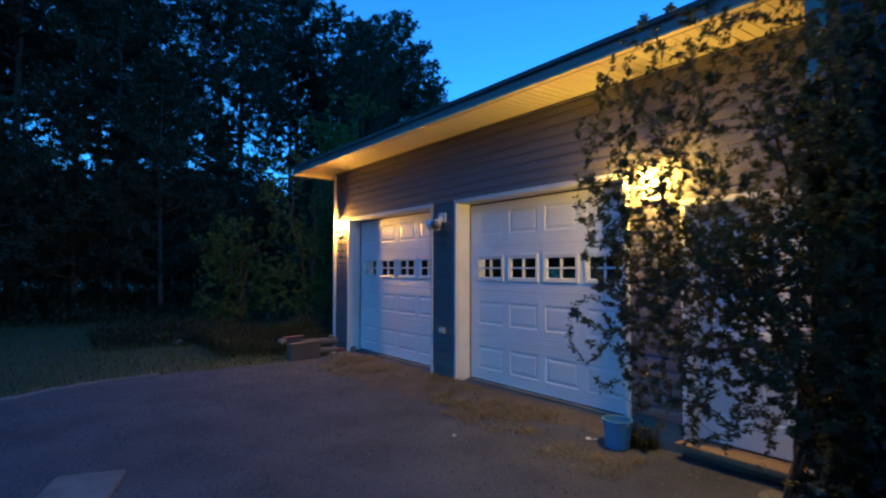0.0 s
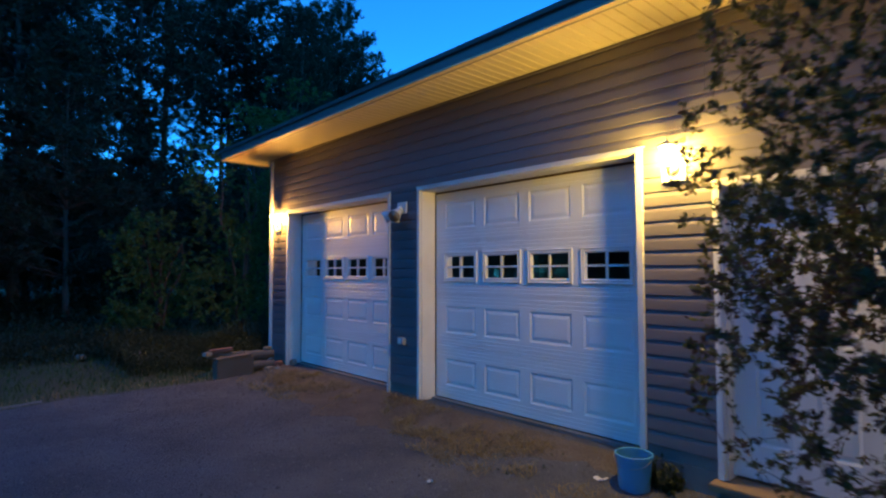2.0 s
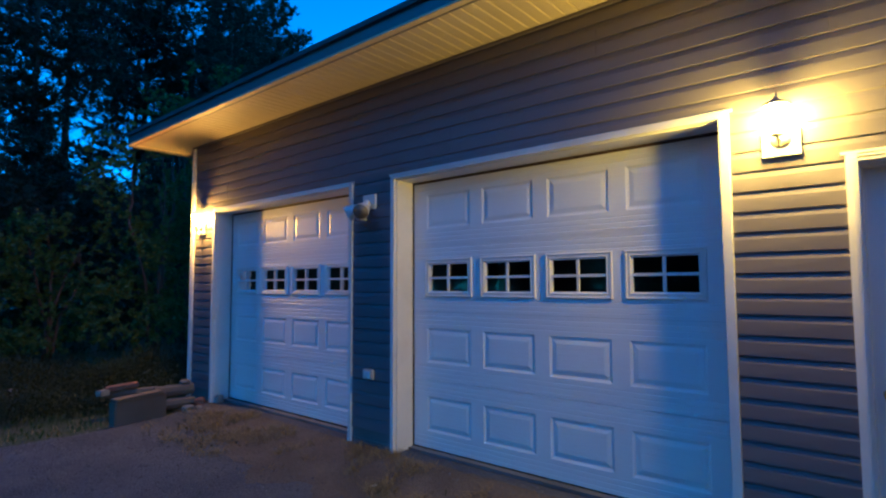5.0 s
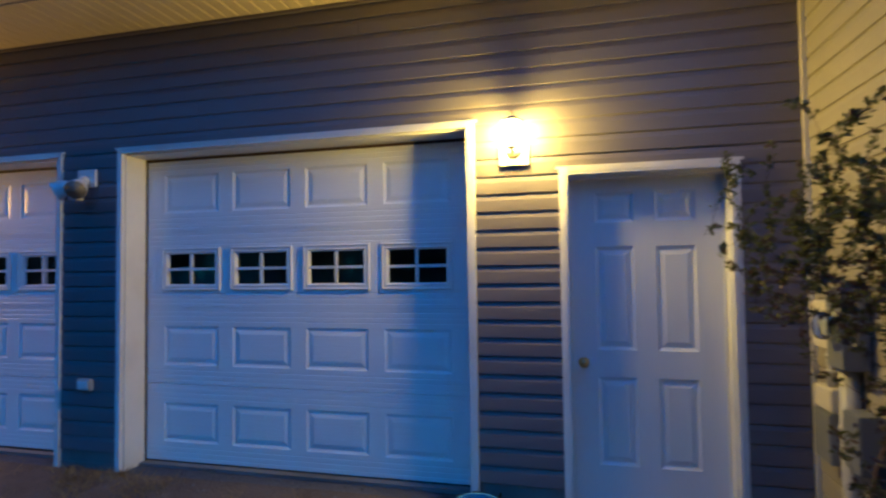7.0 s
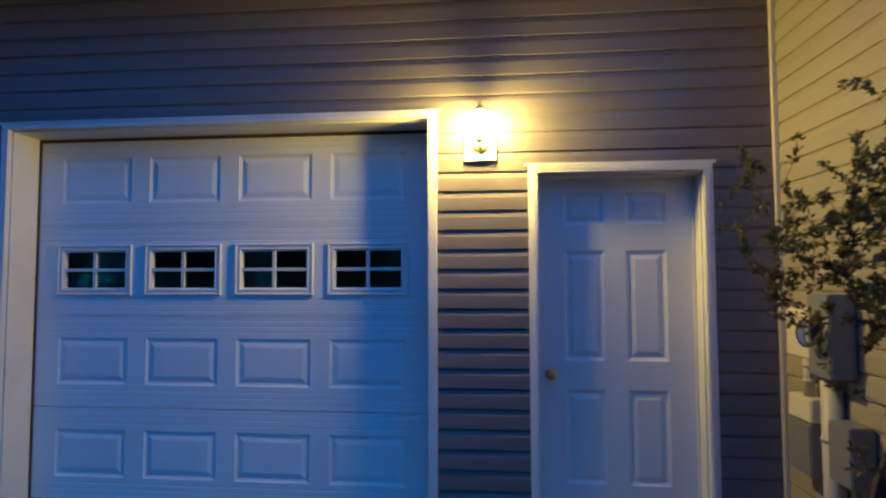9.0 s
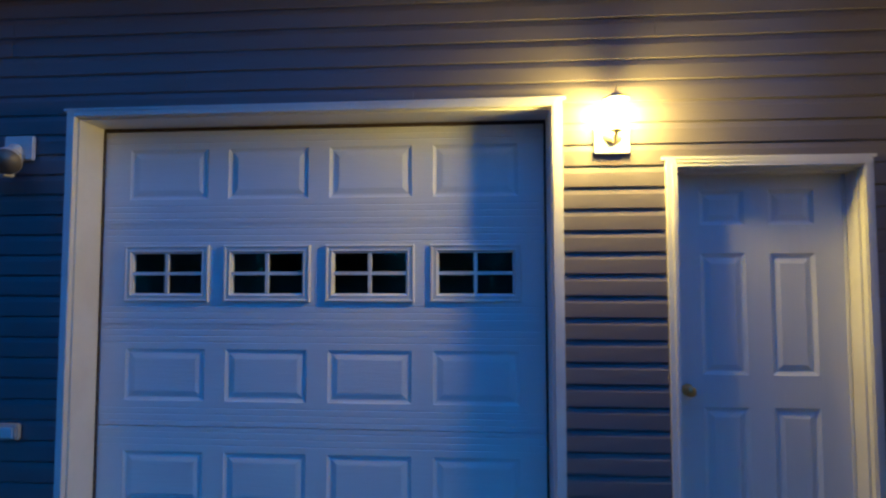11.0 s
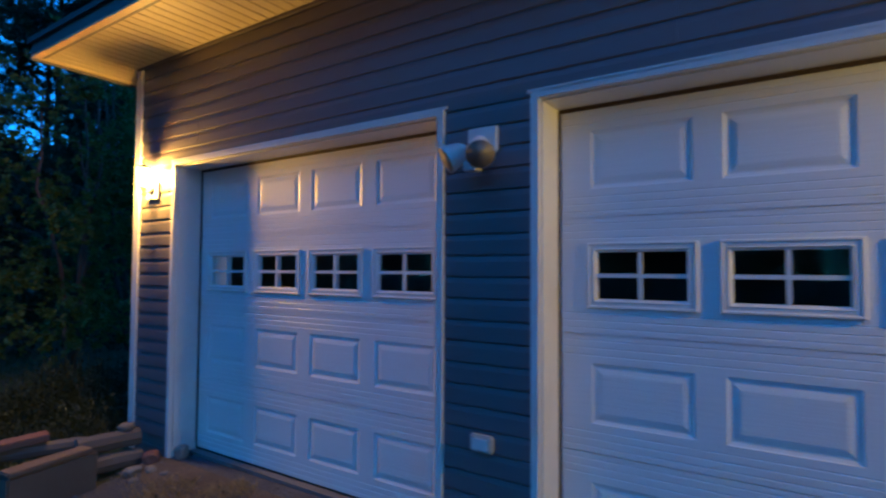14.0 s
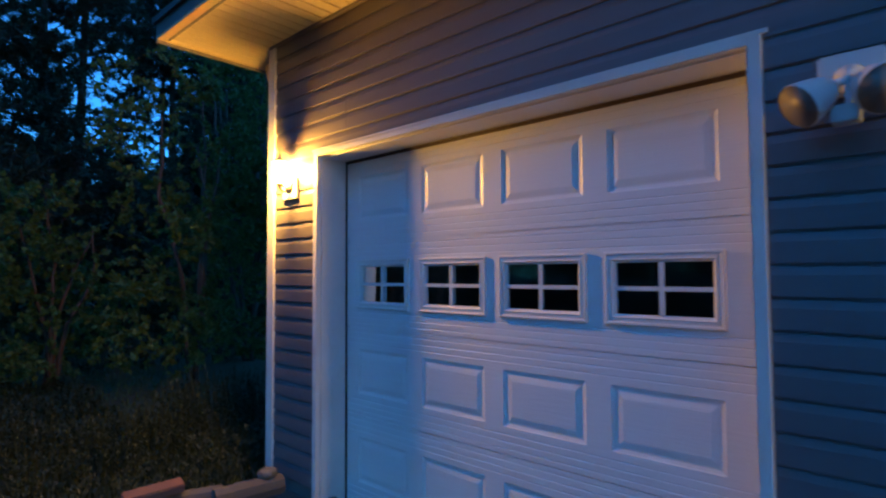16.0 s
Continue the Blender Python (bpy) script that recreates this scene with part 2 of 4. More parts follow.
TIMBER = mat("weathered_timber", (0.125, 0.108, 0.095), 0.85, 0.25, 5, 60, 0.6, 40, stretch=(1, 1, 3), stain=(0.075, 0.065, 0.06), stain_amount=0.6)
BRICK = mat("red_brick", (0.19, 0.070, 0.048), 0.85, 0.25, 9, 60, 0.4, 60, stain=(0.17, 0.11, 0.085), stain_amount=0.5)
ROCK = mat("field_stone", (0.20, 0.18, 0.16), 0.85, 0.25, 6, 40, 0.6, 30, random_tint=0.5)
WOOD = mat("bare_wood", (0.23, 0.155, 0.095), 0.7, 0.2, 3, 40, 0.3, 40, stretch=(3, 0.4, 3))
PAPER = mat("litter_paper", (0.6, 0.58, 0.55), 0.8, 0.1, 10, 40, 0.1, 40)
REFLECTOR = mat("lamp_reflector", (0.22, 0.19, 0.16), 0.5, 0.2, 30, 90, 0.3, 60, metal=0.35)
LENS = pane_glass("lamp_lens")
GLASS = pane_glass("window_glass", (0.75, 0.8, 0.82))


def frosted(name, share):
    """Seeded lantern glass: part clear, part scattering the bulb's light."""
    m = bpy.data.materials.new(name)
    m.use_nodes = True
    n, l = m.node_tree.nodes, m.node_tree.links
    n.remove(n["Principled BSDF"])
    tr, tl, mx, nz = (n.new(k) for k in ("ShaderNodeBsdfTransparent", "ShaderNodeBsdfTranslucent", "ShaderNodeMixShader", "ShaderNodeTexNoise"))
    tl.inputs[0].default_value = (0.9, 0.88, 0.84, 1)
    mx.inputs[0].default_value = share
    nz.inputs["Scale"].default_value = 60
    bp = n.new("ShaderNodeBump")
    bp.inputs["Strength"].default_value = 0.2
    for a, b in ((nz.outputs["Fac"], bp.inputs["Height"]), (bp.outputs[0], tl.inputs["Normal"]), (tr.outputs[0], mx.inputs[1]), (tl.outputs[0], mx.inputs[2]), (mx.outputs[0], n["Material Output"].inputs["Surface"])):
        l.new(a, b)
    return m


LANTERN_GLASS = frosted("lantern_glass", 0.35)

# ---- plan ----
WX = 4.6                        # outer face of the garage's front wall
CORNER_IN, CORNER_OUT = 1.175, 9.81
SOFFIT_Z = 3.36
EAVE_X, EAVE_END = 3.92, 10.27
WING_X, WING_Y = 3.63, 1.165
COURSE, LINE = 0.1155, 2.085    # siding: exposure, and the height of one butt line
HOLES = [(6.480, 9.170, -0.03, 2.415), (3.15, 5.865, -0.03, 2.415), (1.58, 2.515, -0.06, 2.058)]   # y0, y1, z0, z1 of the openings
CASINGS = [(6.437, 9.212, 2.445), (3.10, 5.905, 2.445), (1.53, 2.565, 2.106)]
CASING_FEET = [(-0.02, -0.037), (0.07, -0.02), (-0.01, -0.01)]   # lower ends of each casing's two legs


def ground_z(x, y):
    ys = (-400, 0.0, 3.0, 4.3, 6.0, 9.0, 13.0, 30.0, 400)
    zs = (-0.20, -0.20, -0.17, -0.12, -0.10, -0.10, -0.06, 0.1, 0.1)
    z = float(np.interp(y, ys, zs))
    near_wall = min(1.0, max(0.0, (x - 4.05) / 0.45))                # packed up against the wall's foot
    level = -0.16 + 0.12 * min(1.0, max(0.0, (y - 3.12) / 0.25))
    return z + near_wall * max(0.0, level - z) if 1.0 < y < 9.7 and x < 4.8 else z


# ---- ground ----
def grid_sheet(xs, ys, lift, relief, scale):
    s = Soup()
    vs = []
    for x in xs:
        for y in ys:
            z = ground_z(x, y) + lift + relief * noise.noise((x * scale, y * scale, 3.1)) + 0.35 * relief * noise.noise((x * scale * 4, y * scale * 4, 7.7))
            vs.append((x, y, z))
    ny = len(ys)
    s.add(vs, [(i * ny + j, (i + 1) * ny + j, (i + 1) * ny + j + 1, i * ny + j + 1) for i in range(len(xs) - 1) for j in range(ny - 1)])
    return s


near = [i * 0.5 for i in range(-60, 81)]
xs = [-400, -250, -150, -90, -60, -40] + near + [50, 70, 110, 180, 260, 400]
ys = [-400, -250, -150, -90, -60, -40] + near + [50, 70, 110, 180, 260, 400]
solid("ground", grid_sheet(xs, ys, -0.03, 0.03, 0.5), SOIL, "dark grassy earth running back under the woods", "ground", kind="structure", smooth=True)


def lawn_edge(x):
    base = float(np.interp(x, (-40, -12, -3, -0.22, 1.0, 2.6, 3.4, 4.7), (-8, 3.4, 7.5, 8.69, 9.12, 9.2, 9.18, 9.3)))
    return base + 0.10 * noise.noise((x * 1.3, 0.3, 0)) + 0.05 * noise.noise((x * 5, 1.3, 0))


def drive_sheet():
    s = Soup()
    cols = [-30, -24, -18, -14, -11, -9, -7] + [-5.5 + 0.12 * i for i in range(86)]
    cols = [c for c in cols if c < 4.72] + [4.75]
    rows = 110
    vs = []
    for x in cols:
        top = lawn_edge(x)
        for j in range(rows):
            u = j / (rows - 1)
            y = -14 + (top + 14) * u ** 0.72
            z = ground_z(x, y) + 0.012 + 0.014 * noise.noise((x * 0.8, y * 0.8, 0)) + 0.007 * noise.noise((x * 4, y * 4, 5))
            if j == rows - 1:
                z -= 0.05
            vs.append((x, y, z))
    s.add(vs, [(i * rows + j, (i + 1) * rows + j, (i + 1) * rows + j + 1, i * rows + j + 1) for i in range(len(cols) - 1) for j in range(rows - 1)])
    return s


solid("driveway", drive_sheet(), GRAVEL, "grey packed gravel driveway in front of the garage", "driveway", kind="structure", smooth=True)


def surface_z(x, y):
    return ground_z(x, y) + 0.012 + 0.014 * noise.noise((x * 0.8, y * 0.8, 0)) + 0.007 * noise.noise((x * 4, y * 4, 5))



def dirt_strip():
    """Brown earth and fines that have gathered along the doors."""
    s = Soup()
    n = 9
    steps = 160
    vs = []
    for i in range(steps + 1):
        y = 3.15 + (9.25 - 3.15) * i / steps
        reach = 0.95 + 0.45 * noise.noise((y * 0.7, 2.0, 0)) + 0.22 * noise.noise((y * 2.9, 5.0, 0)) + 0.10 * noise.noise((y * 9.0, 7.0, 0))
        reach *= min(1.0, 0.25 + 1.4 * min(i, steps - i) / steps * 2)
        for k in range(n):
            x = 4.60 - reach * (1 - k / (n - 1))
            lift = -0.010 if k == 0 else 0.0045 if k > 1 else 0.002
            vs.append((x, y, surface_z(x, y) + lift))
    s.add(vs, [(i * n + k, i * n + k + 1, i * n + n + k + 1, i * n + n + k) for i in range(steps) for k in range(n - 1)])
    return s


solid("dirt_strip", dirt_strip(), DIRT, "brown trodden dirt along the foot of the garage doors", "ground", kind="structure", smooth=True)


# ---- walls ----
def free_spans(z, lo, hi):
    cuts = sorted((a, b) for (a, b, top) in CASINGS if z + 0.5 * COURSE < top)
    out, at = [], lo
    for a, b in cuts:
        out.append((at, a))
        at = b
    out.append((at, hi))
    return [(a, b) for a, b in out if b - a > 0.02]


def wall_body():
    s = Soup()
    x0, x1, top = WX + 0.002, WX + 0.16, SOFFIT_Z + 0.12
    edge = [CORNER_IN - 0.1]
    for a, b, z0, z1 in sorted(HOLES):
        s.box(x0, x1, edge[-1], a, -0.3, top)
        s.box(x0, x1, a, b, z1, top)
        if z0 > -0.3:
            s.box(x0, x1, a, b, -0.3, z0 - 0.012)
        edge.append(b)
    s.box(x0, x1, edge[-1], CORNER_OUT, -0.3, top)
    return s


front_wall = solid("wall_garage_front", wall_body(), CONCRETE, "grey vinyl-sided front wall of the garage", "wall", kind="structure")


def board_soup(length, along, out, segments=1):
    """A clapboard course: along is the way of its length, out the way that it faces."""
    s = Soup()
    prof = ((0.0, COURSE + 0.004), (0.0, COURSE - 0.011), (0.0044, COURSE - 0.013), (0.0100, COURSE * 0.66), (0.0104, 0.005), (0.0097, 0.0), (0.0, 0.0))
    a, o, up = Vector(along), Vector(out), Vector((0, 0, 1))
    vs = []
    for q in range(segments + 1):
        u = length * q / segments
        vs += [a * u + o * (d + 0.0012 * math.sin(u * 2.3 + h * 40)) + up * h for d, h in prof]
    n = len(prof)
    fs = [(q * n + i, q * n + i + 1, (q + 1) * n + i + 1, (q + 1) * n + i) for q in range(segments) for i in range(n - 1)]
    fs += [tuple(range(n)), tuple(segments * n + i for i in range(n - 1, -1, -1))]
    s.add(vs, fs)
    return s


BOARDS = {}


def lay_boards(wall, start, end, out, low, high, spans, material):
    d = (Vector(end) - Vector(start))
    along = d.normalized()
    k0 = math.ceil((low - LINE) / COURSE)
    k1 = math.floor((high - LINE) / COURSE)
    for k in range(k0, k1 + 1):
        z = LINE + k * COURSE
        for a, b in spans(z):
            cuts = [a, b]
            if b - a > 5 and material is SIDING:
                first_cut = 1.4 + 1.3 * ((k // 2) % 3)
                cuts = [a, a + first_cut, a + first_cut + 3.66, b]
            for a, b in zip(cuts, cuts[1:]):
                add_board(wall, start, along, out, z, a, b, material)


def add_board(wall, start, along, out, z, a, b, material):
    key = (round(a, 3), round(b, 3), tuple(out), material.name)
    if key not in BOARDS:
        BOARDS[key] = mesh("siding_board", board_soup(b - a - 0.002, along, out, max(1, int((b - a) / 0.4))), material)
    ob = new("siding_board", BOARDS[key])
    ob.parent = wall
    ob.location = Vector(start) + along * a + Vector((0, 0, z)) - home(wall)


def foundation(y0, y1):
    s = Soup()
    s.box(WX - 0.004, WX + 0.17, y0, y1, -0.4, 0.03)
    return s


for y0, y1 in ((1.09, 1.53), (2.565, 3.10), (5.905, 6.437), (9.212, CORNER_OUT + 0.01)):
    solid("foundation", foundation(y0, y1), CONCRETE, "grey concrete foundation strip under the siding", "foundation", kind="structure")


# garage doors' surrounds: casings and jambs
def casing(index, proud, wide_jamb):
    y0, y1, z0, z1 = HOLES[index]
    c0, c1, ctop = CASINGS[index]
    foot0, foot1 = CASING_FEET[index]
    low = z0 - 0.02
    s = Soup()
    s.box(WX - proud, WX + 0.012, c0, y0 + 0.002, foot0, ctop)
    s.box(WX - proud, WX + 0.012, y1 - 0.002, c1, foot1, ctop)
    s.box(WX - proud, WX + 0.012, y0 + 0.002, y1 - 0.002, z1 - 0.002, ctop)
    j = Soup()
    j.box(WX + 0.012, WX + wide_jamb, y0 - 0.02, y0 + 0.012, low, z1)
    j.box(WX + 0.012, WX + wide_jamb, y1 - 0.012, y1 + 0.02, low, z1)
    j.box(WX + 0.012, WX + wide_jamb, y0 - 0.02, y1 + 0.02, z1 - 0.012, z1 + 0.02)
    lip = Soup()
    lip.box(WX - 0.022, WX, c0 - 0.02, c1 + 0.02, ctop + 0.001, ctop + 0.017)
    return s, j, lip


for i, label in ((0, "white casing round a garage door"), (1, "white casing round a garage door"), (2, "white moulded casing round the side door")):
    s, j, lip = casing(i, 0.026, 0.22 if i < 2 else 0.16)
    root = solid("trim", s, TRIM, label, "trim", kind="structure", bevel=0.003)
    part("jamb", j, TRIM, root)
    part("drip_channel", lip, TRIM, root)


# ---- panelled door faces ----
def panel_face(s, x, y0, y1, z0, z1, rects, holes, grooves, profile):
    """A face at x looking to -x, with pressed panels in rects, openings in holes and grooves (z, depth) across."""
    cy = sorted({y0, y1, *(v for r in rects + holes for v in r[:2])})
    cz = sorted({z0, z1, *(v for r in rects + holes for v in r[2:]), *(z + d for z in grooves for d in (-0.004, 0.004))})

    def inside(a, b, c, d, rs):
        return any(a >= r[0] - 1e-6 and b <= r[1] + 1e-6 and c >= r[2] - 1e-6 and d <= r[3] + 1e-6 for r in rs)

    for a, b in zip(cy, cy[1:]):
        for c, d in zip(cz, cz[1:]):
            if inside(a, b, c, d, rects + holes):
                continue
            g = any(abs((c + d) / 2 - z) < 1e-4 for z in grooves)
            if g:
                m = (c + d) / 2
                s.add([(x, a, c), (x, b, c), (x, b, d), (x, a, d), (x + 0.0028, a, m), (x + 0.0028, b, m)], [(0, 1, 5, 4), (4, 5, 2, 3)])
            else:
                s.add([(x, a, c), (x, b, c), (x, b, d), (x, a, d)], [(0, 1, 2, 3)])
    for a, b, c, d in rects:
        rings = [[(x + dep, a + ins, c + ins), (x + dep, b - ins, c + ins), (x + dep, b - ins, d - ins), (x + dep, a + ins, d - ins)] for ins, dep in profile]
        verts = [p for r in rings for p in r]
        faces = [(i * 4 + k, i * 4 + (k + 1) % 4, i * 4 + 4 + (k + 1) % 4, i * 4 + 4 + k) for i in range(len(rings) - 1) for k in range(4)]
        faces.append(tuple((len(rings) - 1) * 4 + k for k in range(4)))
        s.add(verts, faces)


PRESS = ((0, 0), (0.005, 0.003), (0.018, 0.007), (0.026, 0.007), (0.052, 0.002), (0.060, 0.001))


def garage_door(at_y0, at_y1, bottom, first, pitch, x, label):
    """Four sections; first is the low edge of the first window's frame, pitch the step from window to window."""
    root = thing("garage_door", (x, (at_y0 + at_y1) / 2, bottom), label, "garage door", group="garage doors")
    h = 0.603
    for row in range(4):
        z0 = bottom + row * h
        z1 = z0 + h - 0.004
        s = Soup()
        mids = [first + 0.262 + pitch * i for i in range(4)]
        if row == 2:
            holes = [(m - 0.216, m + 0.216, z0 + 0.180, z0 + 0.422) for m in mids]
            rects = []
        else:
            holes, rects = [], [(m - 0.247, m + 0.247, z0 + 0.147, z0 + 0.454) for m in mids]
        grooves = [z0 + 0.03, z0 + 0.068, z0 + 0.106, z1 - 0.030, z1 - 0.068, z1 - 0.106]
        panel_face(s, x, at_y0, at_y1, z0, z1, rects, holes, grooves, PRESS)
        s.add([(x, at_y0, z0), (x, at_y1, z0), (x + 0.045, at_y1, z0 + 0.006), (x + 0.045, at_y0, z0 + 0.006)], [(0, 3, 2, 1)])
        s.add([(x, at_y0, z1), (x, at_y1, z1), (x + 0.045, at_y1, z1 - 0.006), (x + 0.045, at_y0, z1 - 0.006)], [(0, 1, 2, 3)])
        if row != 2:
            s.add([(x + 0.045, at_y0, z0), (x + 0.045, at_y1, z0), (x + 0.045, at_y1, z1), (x + 0.045, at_y0, z1)], [(0, 3, 2, 1)])
        part("door_section", s, DOOR_WHITE, root)
        if row == 2:
            for a, b, c, d in holes:
                fr = Soup()
                # an outer rim, a flat and a sloping inner edge, as rings round the opening
                steps = ((0.048, 0.0), (0.048, -0.010), (0.044, -0.014), (0.036, -0.014), (0.031, -0.009), (0.016, -0.009), (0.012, -0.012), (-0.002, 0.004), (-0.002, 0.028))
                rings = [[(x + dep, a - o, c - o), (x + dep, b + o, c - o), (x + dep, b + o, d + o), (x + dep, a - o, d + o)] for o, dep in steps]
                fr.add([p for r in rings for p in r], [(i * 4 + k, i * 4 + (k + 1) % 4, i * 4 + 4 + (k + 1) % 4, i * 4 + 4 + k) for i in range(len(rings) - 1) for k in range(4)])
                win = part("window_frame", fr, TRIM, root)
                mt = Soup()
                my, mz = (a + b) / 2, (c + d) / 2
                mt.box(x - 0.004, x + 0.012, my - 0.010, my + 0.010, c + 0.001, d - 0.001)
                mt.box(x - 0.0035, x + 0.0115, a + 0.001, b - 0.001, mz - 0.010, mz + 0.010)
                part("muntin", mt, TRIM, win)
                gl = Soup()
                gl.add([(x + 0.014, a, c), (x + 0.014, b, c), (x + 0.014, b, d), (x + 0.014, a, d)], [(0, 1, 2, 3)])
                g = part("pane", gl, GLASS, win)
                g.visible_shadow = False
    seal = Soup()
    seal.box(x + 0.004, x + 0.05, at_y0, at_y1, bottom - 0.035, bottom)
    part("bottom_seal", seal, RUBBER, root, "black rubber seal along the floor")
    strip = Soup()
    strip.box(x - 0.012, x - 0.002, at_y0 + 0.025, at_y1 - 0.025, 2.383, 2.404)
    part("top_seal", strip, SEAL, root, "dark weather strip under the header")
    for ya, yb in ((at_y0 + 0.022, at_y0 + 0.034), (at_y1 - 0.034, at_y1 - 0.022)):
        edge = Soup()
        edge.box(x - 0.010, x - 0.002, ya, yb, bottom, 2.383)
        part("side_seal", edge, SEAL, root, "dark weather strip beside the door")
    return root


garage_door(3.14, 5.875, 0.008, 3.309, 0.6205, 4.826, "white panelled steel garage door with a row of four windows")
garage_door(6.470, 9.180, 0.014, 6.642, 0.6225, 4.826, "white panelled steel garage door next to the planting bed")

# ---- side door ----
def side_door():
    y0, y1, z0, z1, x = 1.602, 2.494, 0.01, 2.040, 4.715
    root = thing("side_door", (x, (y0 + y1) / 2, z0), "closed white six-panel entry door with a brass knob", "door")
    s = Soup()
    cols = ((1.752, 1.988), (2.113, 2.350))
    rows = ((0.245, 0.795), (0.965, 1.618), (1.772, 1.965))
    rects = [(a, b, c, d) for a, b in cols for c, d in rows]
    panel_face(s, x, y0, y1, z0, z1, rects, [], [], ((0, 0), (0.006, 0.004), (0.020, 0.011), (0.028, 0.011), (0.055, 0.003)))
    s.box(x + 0.0125, x + 0.045, y0, y1, z0, z1)
    leaf = part("door_leaf", s, MAN_DOOR, root)
    k = Soup()
    k.lathe((x, 2.435, 0.885), ((0.033, 0.0), (0.033, 0.006), (0.014, 0.010), (0.012, 0.030), (0.024, 0.040), (0.029, 0.052), (0.026, 0.064), (0.010, 0.070)), 20, "x")
    part("knob", k, BRASS, leaf, "round worn brass knob", smooth=True)
    st = Soup()
    st.box(x - 0.012, x + 0.03, 1.594, y0 + 0.002, z0, z1 + 0.014)
    st.box(x - 0.012, x + 0.03, y1 - 0.002, 2.502, z0, z1 + 0.014)
    st.box(x - 0.012, x + 0.03, 1.594, 2.502, z1 - 0.002, z1 + 0.014)
    part("door_stop", st, TRIM, root)
    return root


side_door()
sill = Soup()
sill.box(4.46, 4.74, 1.50, 2.59, -0.060, -0.012)
solid("door_sill", sill, WOOD, "bare tan wooden sill board under the side door", "sill", kind="structure", bevel=0.006)
mould = Soup()
for (a, b) in ((1.555, 1.577), (2.517, 2.540)):
    mould.box(WX - 0.038, WX - 0.024, a, b, -0.005, 2.085)
mould.box(WX - 0.038, WX - 0.024, 1.577, 2.517, 2.063, 2.085)
solid("trim_bead", mould, TRIM, "raised white bead on the side door casing", "trim", kind="structure", bevel=0.004)

# ---- eave, soffit and roof ----
RISE = 0.0                      # the soffit's climb towards the fascia


def soffit():
    s = Soup()
    pitch = 0.1016
    n = int((EAVE_END - 0.03 - CORNER_IN) / pitch)
    x0, x1 = EAVE_X + 0.02, WX + 0.01
    z = SOFFIT_Z
    for i in range(n + 1):
        y = CORNER_IN + i * pitch
        xe = x1 if y < CORNER_OUT - 0.05 else WX + 0.30
        prof = ((y, 0.0), (y + 0.084, 0.0), (y + 0.088, 0.009), (y + 0.0975, 0.009), (y + pitch, 0.0))
        for (ya, za), (yb, zb) in zip(prof, prof[1:]):
            s.add([(x0, ya, z + RISE + za), (x1, ya, z + za), (x1, yb, z + zb), (x0, yb, z + RISE + zb)], [(0, 3, 2, 1)])
            if xe > x1:
                s.add([(x1, ya, z + za), (xe, ya, z + za), (xe, yb, z + zb), (x1, yb, z + zb)], [(0, 3, 2, 1)])
    s.add([(x0, CORNER_IN, z + RISE + 0.02), (x1, CORNER_IN, z + 0.02), (x1, EAVE_END - 0.02, z + 0.02), (x0, EAVE_END - 0.02, z + RISE + 0.02)], [(0, 1, 2, 3)])
    return s


solid("soffit", soffit(), SOFFIT, "cream ribbed vinyl soffit under the garage eave", "soffit", kind="structure")
f = Soup()
f.box(EAVE_X - 0.012, EAVE_X + 0.012, CORNER_IN - 0.6, EAVE_END, SOFFIT_Z + RISE + 0.014, SOFFIT_Z + 0.118)
f.box(EAVE_X - 0.012, WX + 0.32, EAVE_END - 0.012, EAVE_END + 0.012, SOFFIT_Z + RISE - 0.03, SOFFIT_Z + 0.118)
fascia = solid("fascia", f, FASCIA, "dark metal fascia along the garage eave", "fascia", kind="structure", bevel=0.003)
lipm = Soup()
lipm.box(EAVE_X - 0.014, EAVE_X + 0.050, CORNER_IN, EAVE_END, SOFFIT_Z + RISE - 0.008, SOFFIT_Z + RISE + 0.012)
lipm.box(EAVE_X + 0.050, WX + 0.32, EAVE_END - 0.05, EAVE_END + 0.014, SOFFIT_Z - 0.010, SOFFIT_Z + RISE + 0.012)
part("fascia_lip", lipm, SOFFIT, fascia, "cream return lip below the fascia", bevel=0.003)
gap = Soup()
gap.box(EAVE_X + 0.051, EAVE_X + 0.066, CORNER_IN, EAVE_END - 0.052, SOFFIT_Z + RISE - 0.010, SOFFIT_Z + RISE + 0.004)
part("shadow_gap", gap, FASCIA, fascia, "dark joint behind the fascia lip")
jch = Soup()
jch.box(WX - 0.030, WX - 0.002, CORNER_IN, CORNER_OUT, SOFFIT_Z - 0.022, SOFFIT_Z - 0.001)
solid("soffit_channel", jch, SIDING, "thin channel where the soffit meets the wall", "trim", kind="structure")


def roof():
    s = Soup()
    ya, yb = CORNER_IN - 2.5, EAVE_END + 0.03
    xr, xe = 8.2, 12.3
    za = SOFFIT_Z + 0.118
    zr = za + (xr - EAVE_X) * 0.33
    t = 0.045
    for (x0, z0, x1, z1) in ((EAVE_X - 0.04, za - 0.012, xr, zr), (xr, zr, xe, za)):
        s.add([(x0, ya, z0), (x1, ya, z1), (x1, yb, z1), (x0, yb, z0), (x0, ya, z0 + t), (x1, ya, z1 + t), (x1, yb, z1 + t), (x0, yb, z0 + t)],
              [(0, 3, 2, 1), (4, 5, 6, 7), (0, 1, 5, 4), (1, 2, 6, 5), (2, 3, 7, 6), (3, 0, 4, 7)])
    return s


solid("roof", roof(), SHINGLE, "dark shingle roof of the garage", "roof", kind="structure")


